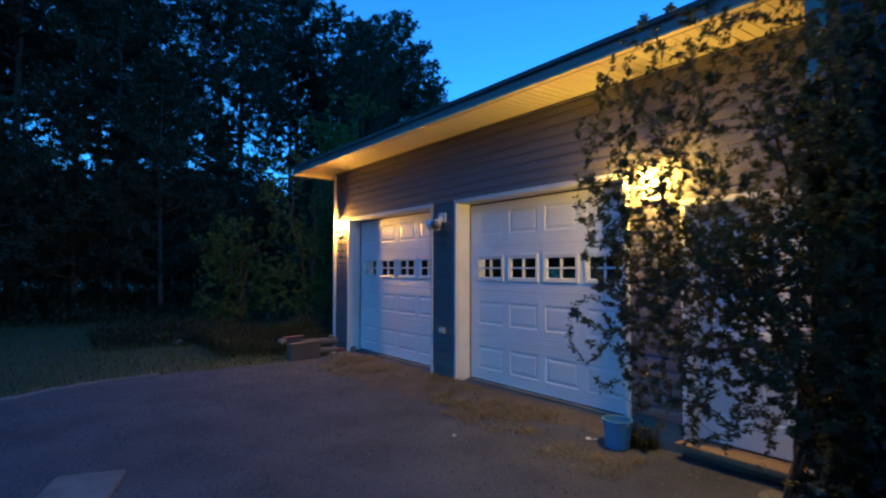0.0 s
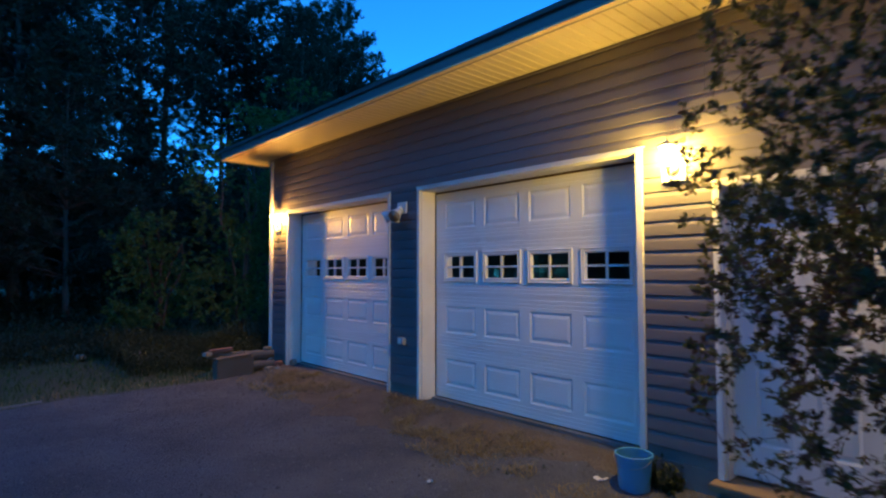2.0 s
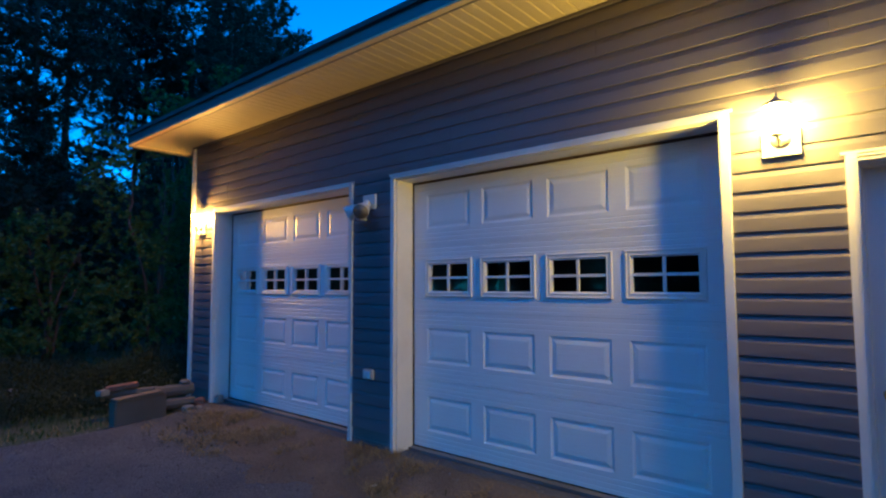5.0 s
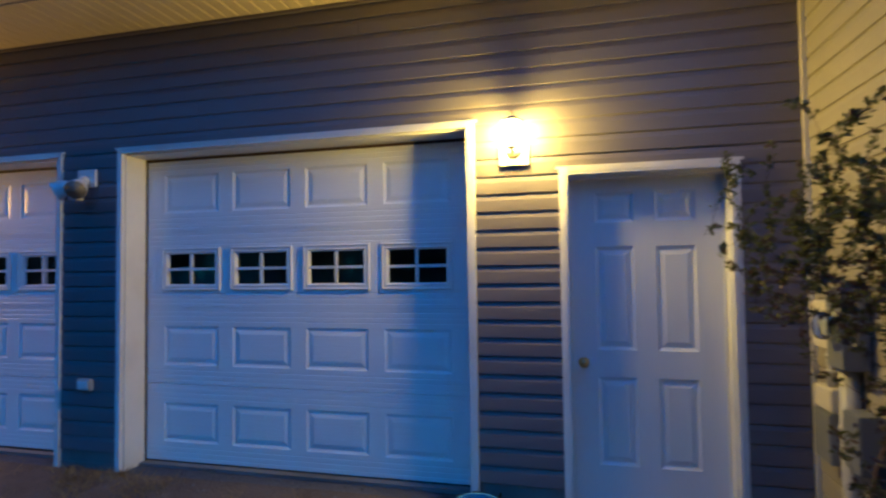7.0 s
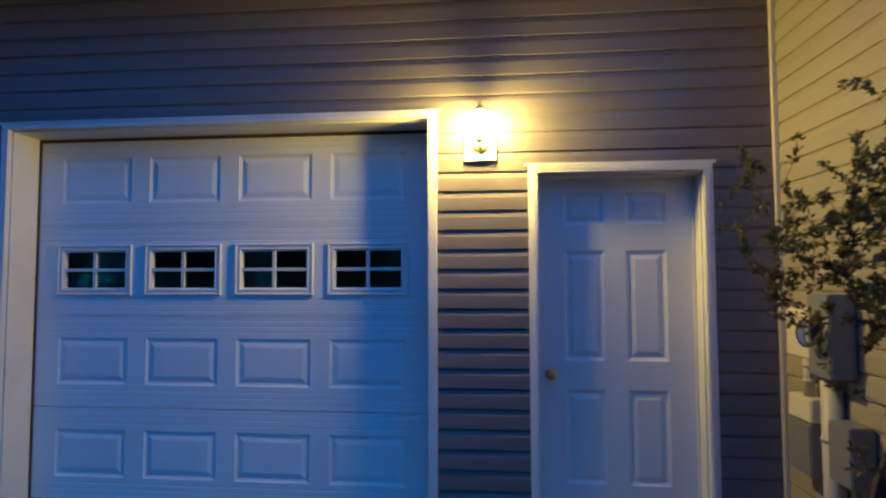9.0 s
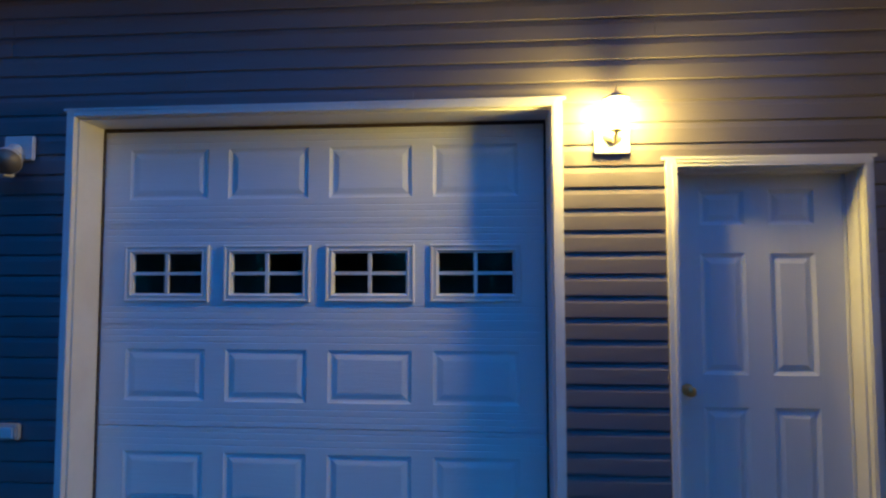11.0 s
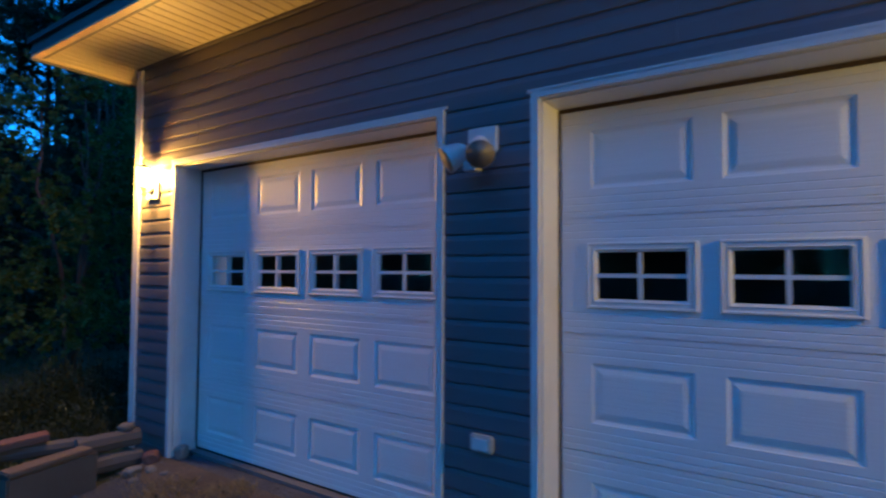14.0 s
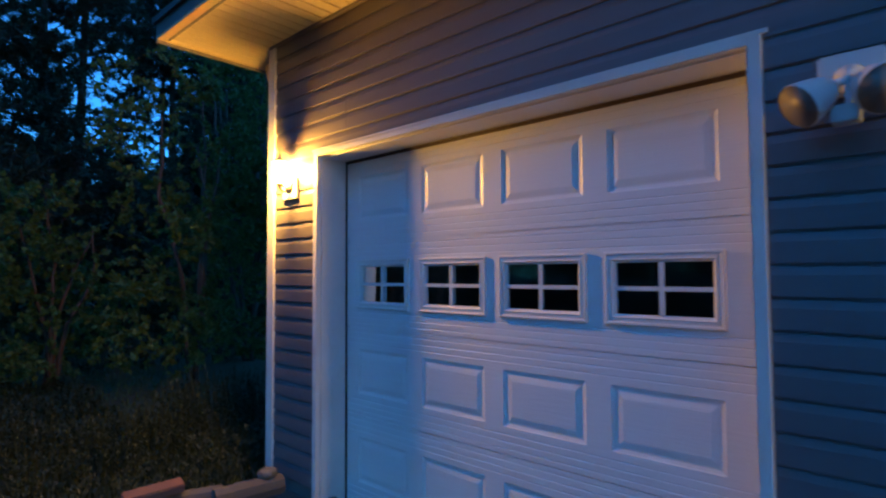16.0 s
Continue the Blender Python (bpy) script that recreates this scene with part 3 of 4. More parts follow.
def shell():
    s = Soup()
    s.box(WX + 0.16, 11.9, CORNER_OUT - 0.15, CORNER_OUT, -0.3, SOFFIT_Z + 0.1)
    s.box(11.75, 11.9, -3, CORNER_OUT - 0.15, -0.3, SOFFIT_Z + 0.1)
    s.box(WX + 0.16, 11.75, CORNER_IN - 0.25, CORNER_IN - 0.1, -0.3, SOFFIT_Z + 0.1)
    s.add([(WX, CORNER_OUT - 0.02, SOFFIT_Z + 0.1), (11.9, CORNER_OUT - 0.02, SOFFIT_Z + 0.1), (8.2, CORNER_OUT - 0.02, 4.85)], [(0, 1, 2)])
    return s


solid("wall_garage_back", shell(), INTERIOR, "plain side and back walls of the garage", "wall", kind="structure")
fl = Soup()
fl.box(WX + 0.16, 11.75, CORNER_IN - 0.1, CORNER_OUT - 0.15, -0.3, -0.005)
solid("floor", fl, CONCRETE, "grey concrete garage floor", "floor", kind="structure")
# threshold strips, coloured as dark as the shaded recess floor
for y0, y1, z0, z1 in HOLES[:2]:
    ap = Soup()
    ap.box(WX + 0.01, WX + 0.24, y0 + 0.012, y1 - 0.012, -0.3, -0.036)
    solid("door_apron", ap, SHADED_THRESHOLD, "threshold strip under a garage door, recess shade put into its near-black colour", "threshold", kind="structure", bevel=0.01)
ce = Soup()
ce.box(WX + 0.16, 11.75, CORNER_IN - 0.1, CORNER_OUT - 0.15, SOFFIT_Z - 0.05, SOFFIT_Z)
solid("ceiling", ce, INTERIOR, "plain dark garage ceiling", "ceiling", kind="structure")

# ---- wing of the house ----
wing = Soup()
wing.box(WING_X + 0.002, WX + 0.1, WING_Y - 0.15, WING_Y - 0.002, -0.4, 5.6)
wing.box(WING_X + 0.002, WING_X + 0.15, -7.0, WING_Y - 0.15, -0.4, 5.6)
wing.box(WING_X + 0.15, 10.0, -7.0, -6.85, -0.4, 5.6)
wing.box(WX + 0.1, 10.0, WING_Y - 0.15, WING_Y - 0.002, SOFFIT_Z + 0.1, 5.6)
wing.box(WING_X - 0.3, 10.0, -7.3, WING_Y + 0.0, 5.6, 5.75)
wing_wall = solid("wall_wing", wing, CONCRETE, "tall siding-clad wing of the house beside the garage", "wall", kind="structure")


def post(x0, x1, y0, y1, z0, z1, label, material):
    s = Soup()
    s.box(x0, x1, y0, y1, z0, z1)
    return solid("corner_post", s, material, label, "corner post", kind="structure", bevel=0.004)


post(WX - 0.034, WX - 0.001, WING_Y, WING_Y + 0.034, -0.15, SOFFIT_Z - 0.01, "cream inside corner post between garage and wing", CREAM)
post(WING_X - 0.022, WING_X + 0.085, WING_Y - 0.085, WING_Y + 0.022, -0.3, 5.58, "tan outside corner post of the wing", WING_SIDING)
post(WX - 0.024, WX + 0.07, CORNER_OUT - 0.075, CORNER_OUT + 0.02, -0.05, SOFFIT_Z - 0.01, "white outside corner post of the garage", TRIM)

# ---- lanterns ----
def lantern(y, z, colour, watts, label, cap_size=0.8, reach=0.125, soft=0.05):
    """z: the height of the lamp's flame; the wall plate sits below it."""
    root = thing("wall_lantern", (WX - 0.02, y, z - 0.16), label, "wall lamp", group="wall lanterns")
    bx = WX - reach
    b = Soup()
    b.box(WX - 0.032, WX - 0.012, y - 0.093, y + 0.093, z - 0.20, z - 0.045)
    part("mounting_block", b, TRIM, root, "white mounting block on the siding", bevel=0.004)
    p = Soup()
    p.lathe((WX - 0.034, y, z - 0.10), ((0.052, 0), (0.050, 0.008), (0.030, 0.016), (0.012, 0.022)), 24, "x")
    part("backplate", p, IRON, root, smooth=True)
    arm = Soup()
    pts = []
    for i in range(15):
        u = i / 14
        pts.append((WX - 0.05 - (reach - 0.05) * u, y, z - 0.10 - 0.055 * math.sin(math.pi * u)))
    arm.tube(pts, [0.007] * 15, 8)
    curl = [(bx + 0.03 * math.cos(t) * (1 - t / 9) + 0.02, y, z - 0.135 + 0.03 * math.sin(t) * (1 - t / 9)) for t in (i * 0.4 for i in range(16))]
    arm.tube(curl, [0.005] * 16, 6)
    part("scroll_arm", arm, IRON, root, "curled metal arm below the lantern", smooth=True)
    base = Soup()
    base.lathe((bx, y, z - 0.105), ((0.003, -0.035), (0.008, -0.022), (0.010, -0.006), (0.030, 0.0), (0.034, 0.006), (0.026, 0.010), (0.010, 0.018), (0.010, 0.045)), 20)
    part("base_cup", base, IRON, root, smooth=True)
    cap = Soup()
    cap.lathe((bx, y, z + 0.060), ((0.088 * cap_size, -0.004), (0.090 * cap_size, 0.003), (0.070 * cap_size, 0.012), (0.036 * cap_size, 0.026), (0.014, 0.031), (0.007, 0.040), (0.010, 0.047), (0.005, 0.056), (0.002, 0.072)), 24)
    part("cap", cap, IRON, root, "domed metal cap with a finial", smooth=True)
    cage = Soup()
    for k in range(6):
        a = 2 * math.pi * (k + 0.5) / 6
        c, s_ = math.cos(a), math.sin(a)
        cage.tube([(bx + 0.018 * c, y + 0.018 * s_, z - 0.098), (bx + 0.076 * cap_size * c, y + 0.076 * cap_size * s_, z + 0.058)], [0.0032, 0.0032], 5)
    part("cage", cage, IRON, root)
    for k in range(6):
        a0, a1 = 2 * math.pi * (k + 0.5) / 6, 2 * math.pi * (k + 1.5) / 6
        g = Soup()
        g.add([(bx + 0.017 * math.cos(a0), y + 0.017 * math.sin(a0), z - 0.098), (bx + 0.017 * math.cos(a1), y + 0.017 * math.sin(a1), z - 0.098),
               (bx + 0.073 * cap_size * math.cos(a1), y + 0.073 * cap_size * math.sin(a1), z + 0.058), (bx + 0.073 * cap_size * math.cos(a0), y + 0.073 * cap_size * math.sin(a0), z + 0.058)], [(0, 1, 2, 3)])
        o = part("glass_pane", g, LANTERN_GLASS, root)
        o.visible_shadow = False
    bulb = Soup()
    bulb.lathe((bx, y, z - 0.06), ((0.013, 0), (0.014, 0.016), (0.026, 0.040), (0.030, 0.060), (0.024, 0.080), (0.008, 0.092)), 16)
    o = part("bulb", bulb, glow("bulb_glow", colour, 90.0), root, "lit bulb", smooth=True)
    o.visible_shadow = False
    li = bpy.data.lights.new("bulb_light", 'POINT')
    li.energy, li.color, li.shadow_soft_size = watts, colour, soft
    lo = new("bulb_light", li)
    lo.parent = root
    lo.location = Vector((bx, y, z + 0.008)) - root.location
    return root


lantern(2.842, 2.343, LAMP_NEAR, LAMP_WATTS, "lit metal wall lantern between garage door and side door", 0.80, 0.128, 0.08)
lantern(9.505, 2.343, LAMP_FAR, 1.22 * LAMP_WATTS, "lit metal wall lantern at the garage corner", 0.66, 0.112, 0.045)


# ---- floodlight with sensor ----
def floodlight():
    y, z = 6.182, 2.238
    root = thing("floodlight", (WX - 0.02, y, z), "white twin-head floodlight with a sensor block, switched off", "floodlight")
    b = Soup()
    b.box(WX - 0.034, WX - 0.012, y - 0.092, y + 0.092, z - 0.075, z + 0.068)
    part("junction_box", b, WHITE_PLASTIC, root, bevel=0.008)
    d = Soup()
    d.lathe((WX - 0.055, y, z - 0.03), ((0.045, 0), (0.045, 0.012), (0.02, 0.03), (0.018, 0.05)), 20, "x")
    part("hub", d, WHITE_PLASTIC, root, smooth=True)
    for side, aim in ((1, (-0.62, 0.60, -0.50)), (-1, (-0.80, -0.45, -0.50))):
        arm = Soup()
        start = Vector((WX - 0.095, y, z - 0.035))
        mid = start + Vector((-0.015, side * 0.035, -0.02))
        arm.tube([start, mid, mid + Vector(aim).normalized() * 0.02], [0.014, 0.014, 0.016], 10)
        part("swivel_arm", arm, WHITE_PLASTIC, root, smooth=True)
        a = Vector(aim).normalized()
        shell_prof = ((0.0, 0.030), (0.02, 0.046), (0.05, 0.058), (0.09, 0.068), (0.125, 0.075), (0.130, 0.073))
        head = Soup()
        head.tube([mid + a * (0.015 + u) for u, r in shell_prof], [r for u, r in shell_prof], 24, cap=False)
        h = part("lamp_head", head, WHITE_PLASTIC, root, "white bell-shaped lamp head", smooth=True)
        ref = Soup()
        ref.tube([mid + a * u for u in (0.143, 0.118, 0.08, 0.045)], [0.072, 0.062, 0.044, 0.018], 24)
        part("reflector", ref, REFLECTOR, h, "dull gold reflector inside the head", smooth=True)
        bulb = Soup()
        bulb.tube([mid + a * u for u in (0.045, 0.07, 0.095, 0.105)], [0.012, 0.026, 0.022, 0.008], 14)
        part("flood_bulb", bulb, LENS, h, "unlit clear bulb", smooth=True)
    sn = Soup()
    sn.box(WX - 0.155, WX - 0.085, y - 0.030, y + 0.045, z - 0.185, z - 0.130)
    sn.tube([(WX - 0.11, y, z - 0.135), (WX - 0.09, y, z - 0.02)], [0.012, 0.012], 10)
    part("sensor_block", sn, WHITE_PLASTIC, root, "white sensor block under the heads", bevel=0.008)


floodlight()

outlet = thing("outlet_box", (WX - 0.02, 6.18, 0.632), "weatherproof outlet cover on the siding", "outlet")
s = Soup()
s.box(WX - 0.05, WX - 0.012, 6.113, 6.247, 0.588, 0.677)
cover = part("cover", s, PVC, outlet, bevel=0.008)
s = Soup()
s.box(WX - 0.056, WX - 0.0495, 6.132, 6.228, 0.602, 0.663)
part("flap", s, WHITE_PLASTIC, cover, bevel=0.003)


# ---- bucket ----
def bucket():
    x, y, z = 4.33, 3.07, ground_z(4.33, 3.07) + 0.008
    root = thing("bucket", (x, y, z), "faded blue plastic bucket standing on the gravel", "bucket")
    s = Soup()
    s.lathe((x, y, z), ((0.108, 0.0), (0.112, 0.004), (0.128, 0.225), (0.134, 0.228), (0.134, 0.238), (0.139, 0.240), (0.139, 0.262), (0.133, 0.265), (0.124, 0.262), (0.106, 0.014), (0.0, 0.012)), 32)
    part("body", s, BLUE_PLASTIC, root, smooth=False)
    hnd = Soup()
    hnd.tube([(x - 0.10 * math.sin(math.pi * i / 14) - 0.02, y + 0.145 * math.cos(math.pi * i / 14), z + 0.245 - 0.07 * math.sin(math.pi * i / 14)) for i in range(15)], [0.003] * 15, 6)
    part("handle", hnd, GREY_METAL, root, "thin wire handle hanging down", smooth=True)


bucket()


# ---- utility boxes and conduits on the wing's side wall ----
def meter():
    y = WING_Y
    root = thing("electric_meter", (4.10, y + 0.02, 0.75), "grey electric meter boxes with pale conduits on the wing", "meter")

    def bx(name, x0, x1, d, z0, z1, m, label=""):
        s_ = Soup()
        s_.box(x0, x1, y + 0.016, y + d, z0, z1)
        return part(name, s_, m, root, label, bevel=0.006)

    bx("upper_panel", 4.17, 4.40, 0.09, 1.06, 1.30, CREAM, "cream upper panel")
    bx("meter_base", 3.96, 4.13, 0.13, 1.00, 1.38, GREY_METAL, "grey meter base")
    bx("service_box", 4.18, 4.38, 0.10, 0.755, 0.87, CREAM, "small cream box")
    bx("breaker_box", 4.18, 4.37, 0.11, 0.50, 0.75, GREY_METAL, "dark grey box")
    bx("disconnect", 3.86, 4.02, 0.12, 0.56, 0.82, GREY_METAL, "dark grey disconnect box")
    g = Soup()
    g.lathe((0, 0, 0), ((0.07, 0.0), (0.07, 0.03), (0.06, 0.07), (0.03, 0.085)), 20)
    g.v = [(4.04 + a, y + 0.13 + c, 1.20 + b) for a, b, c in g.v]
    part("meter_dial", g, GLASS, root, "round glass meter", smooth=True)
    for x, z0, z1, r in ((4.09, -0.2, 1.00, 0.045), (4.27, 0.87, 1.06, 0.024), (3.94, -0.2, 0.56, 0.016)):
        s_ = Soup()
        s_.tube([(x, y + 0.055, z0), (x, y + 0.055, z1)], [r, r], 14)
        for zz in (z0 + 0.35 * (z1 - z0), z0 + 0.75 * (z1 - z0)):
            s_.tube([(x, y + 0.055, zz), (x, y + 0.055, zz + 0.02)], [r + 0.005, r + 0.005], 14)
        part("conduit", s_, PVC, root, "pale plastic conduit", smooth=True)


meter()

# ---- downspout elbow under the eave ----
el = Soup()
el.tube([(WX + 0.16, 10.15, SOFFIT_Z - 0.01), (WX + 0.16, 10.12, SOFFIT_Z - 0.10), (WX + 0.14, 10.05, SOFFIT_Z - 0.17), (WX + 0.12, 9.91, SOFFIT_Z - 0.23), (WX + 0.12, 9.87, SOFFIT_Z - 0.35), (WX + 0.12, 9.87, -0.08)], [0.036] * 6, 10)
solid("downspout", el, SOFFIT, "cream downspout bending under the eave corner", "downspout", at=(WX + 0.12, 9.87, -0.08), smooth=True)


# ---- planting bed edging ----
def turned(soup, cx, cy, degrees):
    a = radians(degrees)
    soup.v = [(cx + (x * math.cos(a) - y * math.sin(a)), cy + (x * math.sin(a) + y * math.cos(a)), z) for x, y, z in soup.v]
    return soup


def rough_stone(cx, cy, z, rx, ry, rz, seed, turn=0):
    bm = bmesh.new()
    bmesh.ops.create_icosphere(bm, subdivisions=2, radius=1)
    for v in bm.verts:
        d = 1 + 0.28 * noise.noise(v.co * 1.3 + Vector((seed * 3.7, seed, 0)))
        q = Vector((max(-0.78, min(0.78, v.co.x)), max(-0.78, min(0.78, v.co.y)), max(-0.7, min(0.75, v.co.z)))) * d
        v.co = Vector((q.x * rx, q.y * ry, q.z * rz)) * 1.25
    s_ = Soup()
    lowest = min(v.co.z for v in bm.verts)
    s_.add([(v.co.x, v.co.y, v.co.z - lowest + z) for v in bm.verts], [tuple(v.index for v in f_.verts) for f_ in bm.faces])
    bm.free()
    return turned(s_, cx, cy, turn)


gz = -0.02


def sloped(soup):
    soup.v = [(x, y, z + 0.04 * x - 0.011) for x, y, z in soup.v]
    return soup


s = Soup()
s.box(-0.29, 0.29, -0.08, 0.08, gz - 0.11, gz + 0.205)
solid("edging_block", turned(sloped(s), 3.74, 9.20, 6), TAN_BLOCK, "tan-brown block at the front of the planting bed", "block", at=(3.74, 9.20, gz - 0.08), bevel=0.012)
s = Soup()
s.box(-0.285, 0.26, -0.095, 0.05, gz + 0.206, gz + 0.24)
solid("edging_plank", turned(sloped(s), 3.73, 9.20, 7), TAN_BLOCK, "thin tan slab on the bed's front block", "slab", at=(3.73, 9.20, gz + 0.205), bevel=0.008)


def timber(p, q, r, z, label):
    p, q = Vector(p), Vector(q)
    s_ = Soup()
    n = 9
    pts = [p.lerp(q, i / n) for i in range(n + 1)]
    s_.tube([(a.x, a.y, z + r * 0.92) for a in pts], [r * (1 + 0.10 * noise.noise((i * 1.7, r * 9, z))) for i in range(n + 1)], 9)
    return solid("landscape_timber", s_, TIMBER, label, "timber", group="bed timbers", at=(p.x, p.y, z), smooth=False)


timber((3.56, 9.74), (4.10, 9.52), 0.055, gz + 0.13, "grey weathered timber edging the planting bed")
timber((4.02, 9.48), (4.47, 9.42), 0.072, gz + 0.10, "thick grey log running to the garage corner")
timber((4.05, 9.42), (4.46, 9.37), 0.07, gz - 0.05, "lower grey log under the bed edge")
s = Soup()
s.box(-0.17, 0.17, -0.08, 0.08, 0, 0.05)
s.v = [(x, y, z + 0.08 * x + gz + 0.237) for x, y, z in s.v]
solid("paving_brick", turned(s, 3.72, 9.66, -14), BRICK, "worn red paving brick lying tilted on the bed edge", "brick", at=(3.72, 9.66, gz + 0.24), bevel=0.008)
s = Soup()
s.box(-0.06, 0.06, -0.05, 0.05, gz + 0.19, gz + 0.255)
solid("paving_brick", turned(s, 3.50, 9.62, 20), ROCK, "pale grey brick end at the corner of the bed", "brick", at=(3.50, 9.62, gz + 0.18), bevel=0.01)
for k, (x, y, z, rx, ry, rz, turn, label) in enumerate((
        (4.38, 9.45, gz + 0.225, 0.060, 0.055, 0.030, 20, "pale flat stone lying on the log by the corner"),
        (4.47, 9.22, gz - 0.03, 0.065, 0.06, 0.055, 50, "reddish rough stone at the wall's foot"),
        (4.28, 9.14, gz - 0.065, 0.07, 0.05, 0.045, 10, "pale rough stone beside the bed"),
        (4.38, 9.06, gz - 0.05, 0.05, 0.04, 0.03, 70, "small pale stone on the gravel"),
        (4.22, 9.00, gz - 0.08, 0.04, 0.035, 0.03, 30, "small grey stone on the gravel"),
        (4.66, 9.10, gz - 0.02, 0.05, 0.045, 0.06, 10, "grey stone in the corner of the garage door"),
        (4.40, 8.90, gz - 0.04, 0.035, 0.03, 0.02, 40, "small pale stone on the gravel"),
        (4.10, 1.62, -0.19, 0.11, 0.09, 0.07, 30, "pinkish stone at the foot of the bush"),
        (3.95, 1.48, -0.20, 0.10, 0.08, 0.06, 80, "grey stone at the foot of the bush"),
        (2.3, 12.4, ground_z(2.3, 12.4) - 0.02, 0.09, 0.07, 0.06, 30, "pale stone among the weeds"),
        (3.0, 11.6, ground_z(3, 11.6) - 0.02, 0.14, 0.10, 0.09, 60, "pale stone among the weeds"))):
    solid("stone", rough_stone(x, y, z, rx, ry, rz, k + 1, turn), BRICK if "reddish" in label else ROCK, label, "stone", group="loose stones", at=(x, y, z))

# ---- slab in the driveway and scraps ----
s = Soup()
s.box(-0.24, 0.24, -0.34, 0.34, surface_z(0.22, 4.64) - 0.03, surface_z(0.22, 4.64) + 0.02)
solid("stepping_slab", turned(s, 0.22, 4.64, -17), SLAB, "flat pale concrete slab lying in the gravel", "slab", at=(0.22, 4.64, surface_z(0.22, 4.64)), bevel=0.01)


def scrap(x, y, seed, size):
    s_ = Soup()
    z = surface_z(x, y) + 0.004
    rnd = random.Random(seed)
    n = 6
    vs = [(x + size * 0.7 * i / n, y + size * (j - 1) * 0.35 + 0.01 * rnd.random(), z + 0.012 * rnd.random() + (0.0 if j == 1 else 0.008)) for i in range(n + 1) for j in range(3)]
    fs = [(i * 3 + j, i * 3 + 3 + j, i * 3 + 4 + j, i * 3 + 1 + j) for i in range(n) for j in range(2)]
    s_.add(vs, fs)
    s_.add([(a, b, c - 0.003) for a, b, c in vs], [tuple(reversed(q)) for q in fs])
    return solid("paper_scrap", s_, PAPER, "crumpled pale paper scrap on the gravel", "litter", at=(x, y, z))


scrap(4.18, 3.28, 1, 0.12)
scrap(4.05, 5.55, 2, 0.06)
scrap(3.2, 4.1, 3, 0.05)

# ---- plants ----
def rand_unit(rnd):
    while True:
        v = Vector((rnd.uniform(-1, 1), rnd.uniform(-1, 1), rnd.uniform(-1, 1)))
        if 0.05 < v.length < 1:
            return v.normalized()


def woody(rnd, stems, tips, stem_radius, leaf_length, leaf_width, leaves, droop=0.1):
    """Stems are polylines; each tip is joined to the nearest wood by a curved twig with leaves. Returns wood, leaves."""
    wood, foliage = Soup(), Soup()
    nodes = []
    for line in stems:
        pts = [Vector(p) for p in line]
        fine_pts = []
        for a, b in zip(pts, pts[1:]):
            for i in range(5):
                fine_pts.append(a.lerp(b, i / 5) + 0.02 * rand_unit(rnd) * (b - a).length)
        fine_pts.append(pts[-1])
        n = len(fine_pts)
        rad = [stem_radius * (1 - 0.72 * i / n) for i in range(n)]
        wood.tube(fine_pts, rad, 7)
        nodes += [(p, r) for p, r in zip(fine_pts[n // 4:], rad[n // 4:])]
    centre = sum((p for p, r in nodes), Vector()) / len(nodes)
    place = np.zeros((len(nodes) + 8 * len(tips), 3))
    thick = np.zeros(len(place))
    count = len(nodes)
    place[:count] = [tuple(p) for p, r in nodes]
    thick[:count] = [r for p, r in nodes]
    order = sorted(tips, key=lambda q: (Vector(q) - centre).length)
    for q in order:
        q = Vector(q)
        cost = np.sqrt(((place[:count] - np.array(q)) ** 2).sum(1)) + 0.35 * np.maximum(0.0, place[:count, 2] - q.z + 0.15)
        near_node = int(cost.argmin())
        best, br = Vector(place[near_node]), float(thick[near_node])
        span = (q - best).length
        if span < 0.02:
            continue
        bend = rand_unit(rnd) * span * 0.16 + Vector((0, 0, droop * span))
        k = max(3, min(7, int(span / 0.09)))
        line = []
        for i in range(k + 1):
            u = i / k
            line.append(best.lerp(q, u) + bend * math.sin(math.pi * u) + 0.03 * span * rand_unit(rnd))
        r0 = min(br * 0.75, 0.004 + 0.010 * span)
        r0 = max(r0, stem_radius * 0.07)
        rad = [r0 * (1 - 0.75 * i / k) for i in range(k + 1)]
        wood.tube(line, rad, 5, cap=False)
        place[count:count + k] = [tuple(p) for p in line[1:]]
        thick[count:count + k] = rad[1:]
        count += k
        for i in range(leaves):
            u = rnd.uniform(0.25, 1.0)
            j = min(k - 1, int(u * k))
            p = line[j].lerp(line[j + 1], u * k - j)
            d = ((line[j + 1] - line[j]).normalized() + 1.1 * rand_unit(rnd)).normalized()
            sz = rnd.uniform(0.6, 1.25)
            foliage.leaf(p + 0.01 * rand_unit(rnd), d, rand_unit(rnd) + Vector((0, 0, 0.8)), leaf_length * sz, leaf_width * sz)
    return wood, foliage


def in_ellipsoid(rnd, centre, radii, inner=0.35):
    while True:
        v = Vector((rnd.uniform(-1, 1), rnd.uniform(-1, 1), rnd.uniform(-1, 1)))
        if inner < v.length < 1:
            return tuple(c + r * q for c, r, q in zip(centre, radii, v))


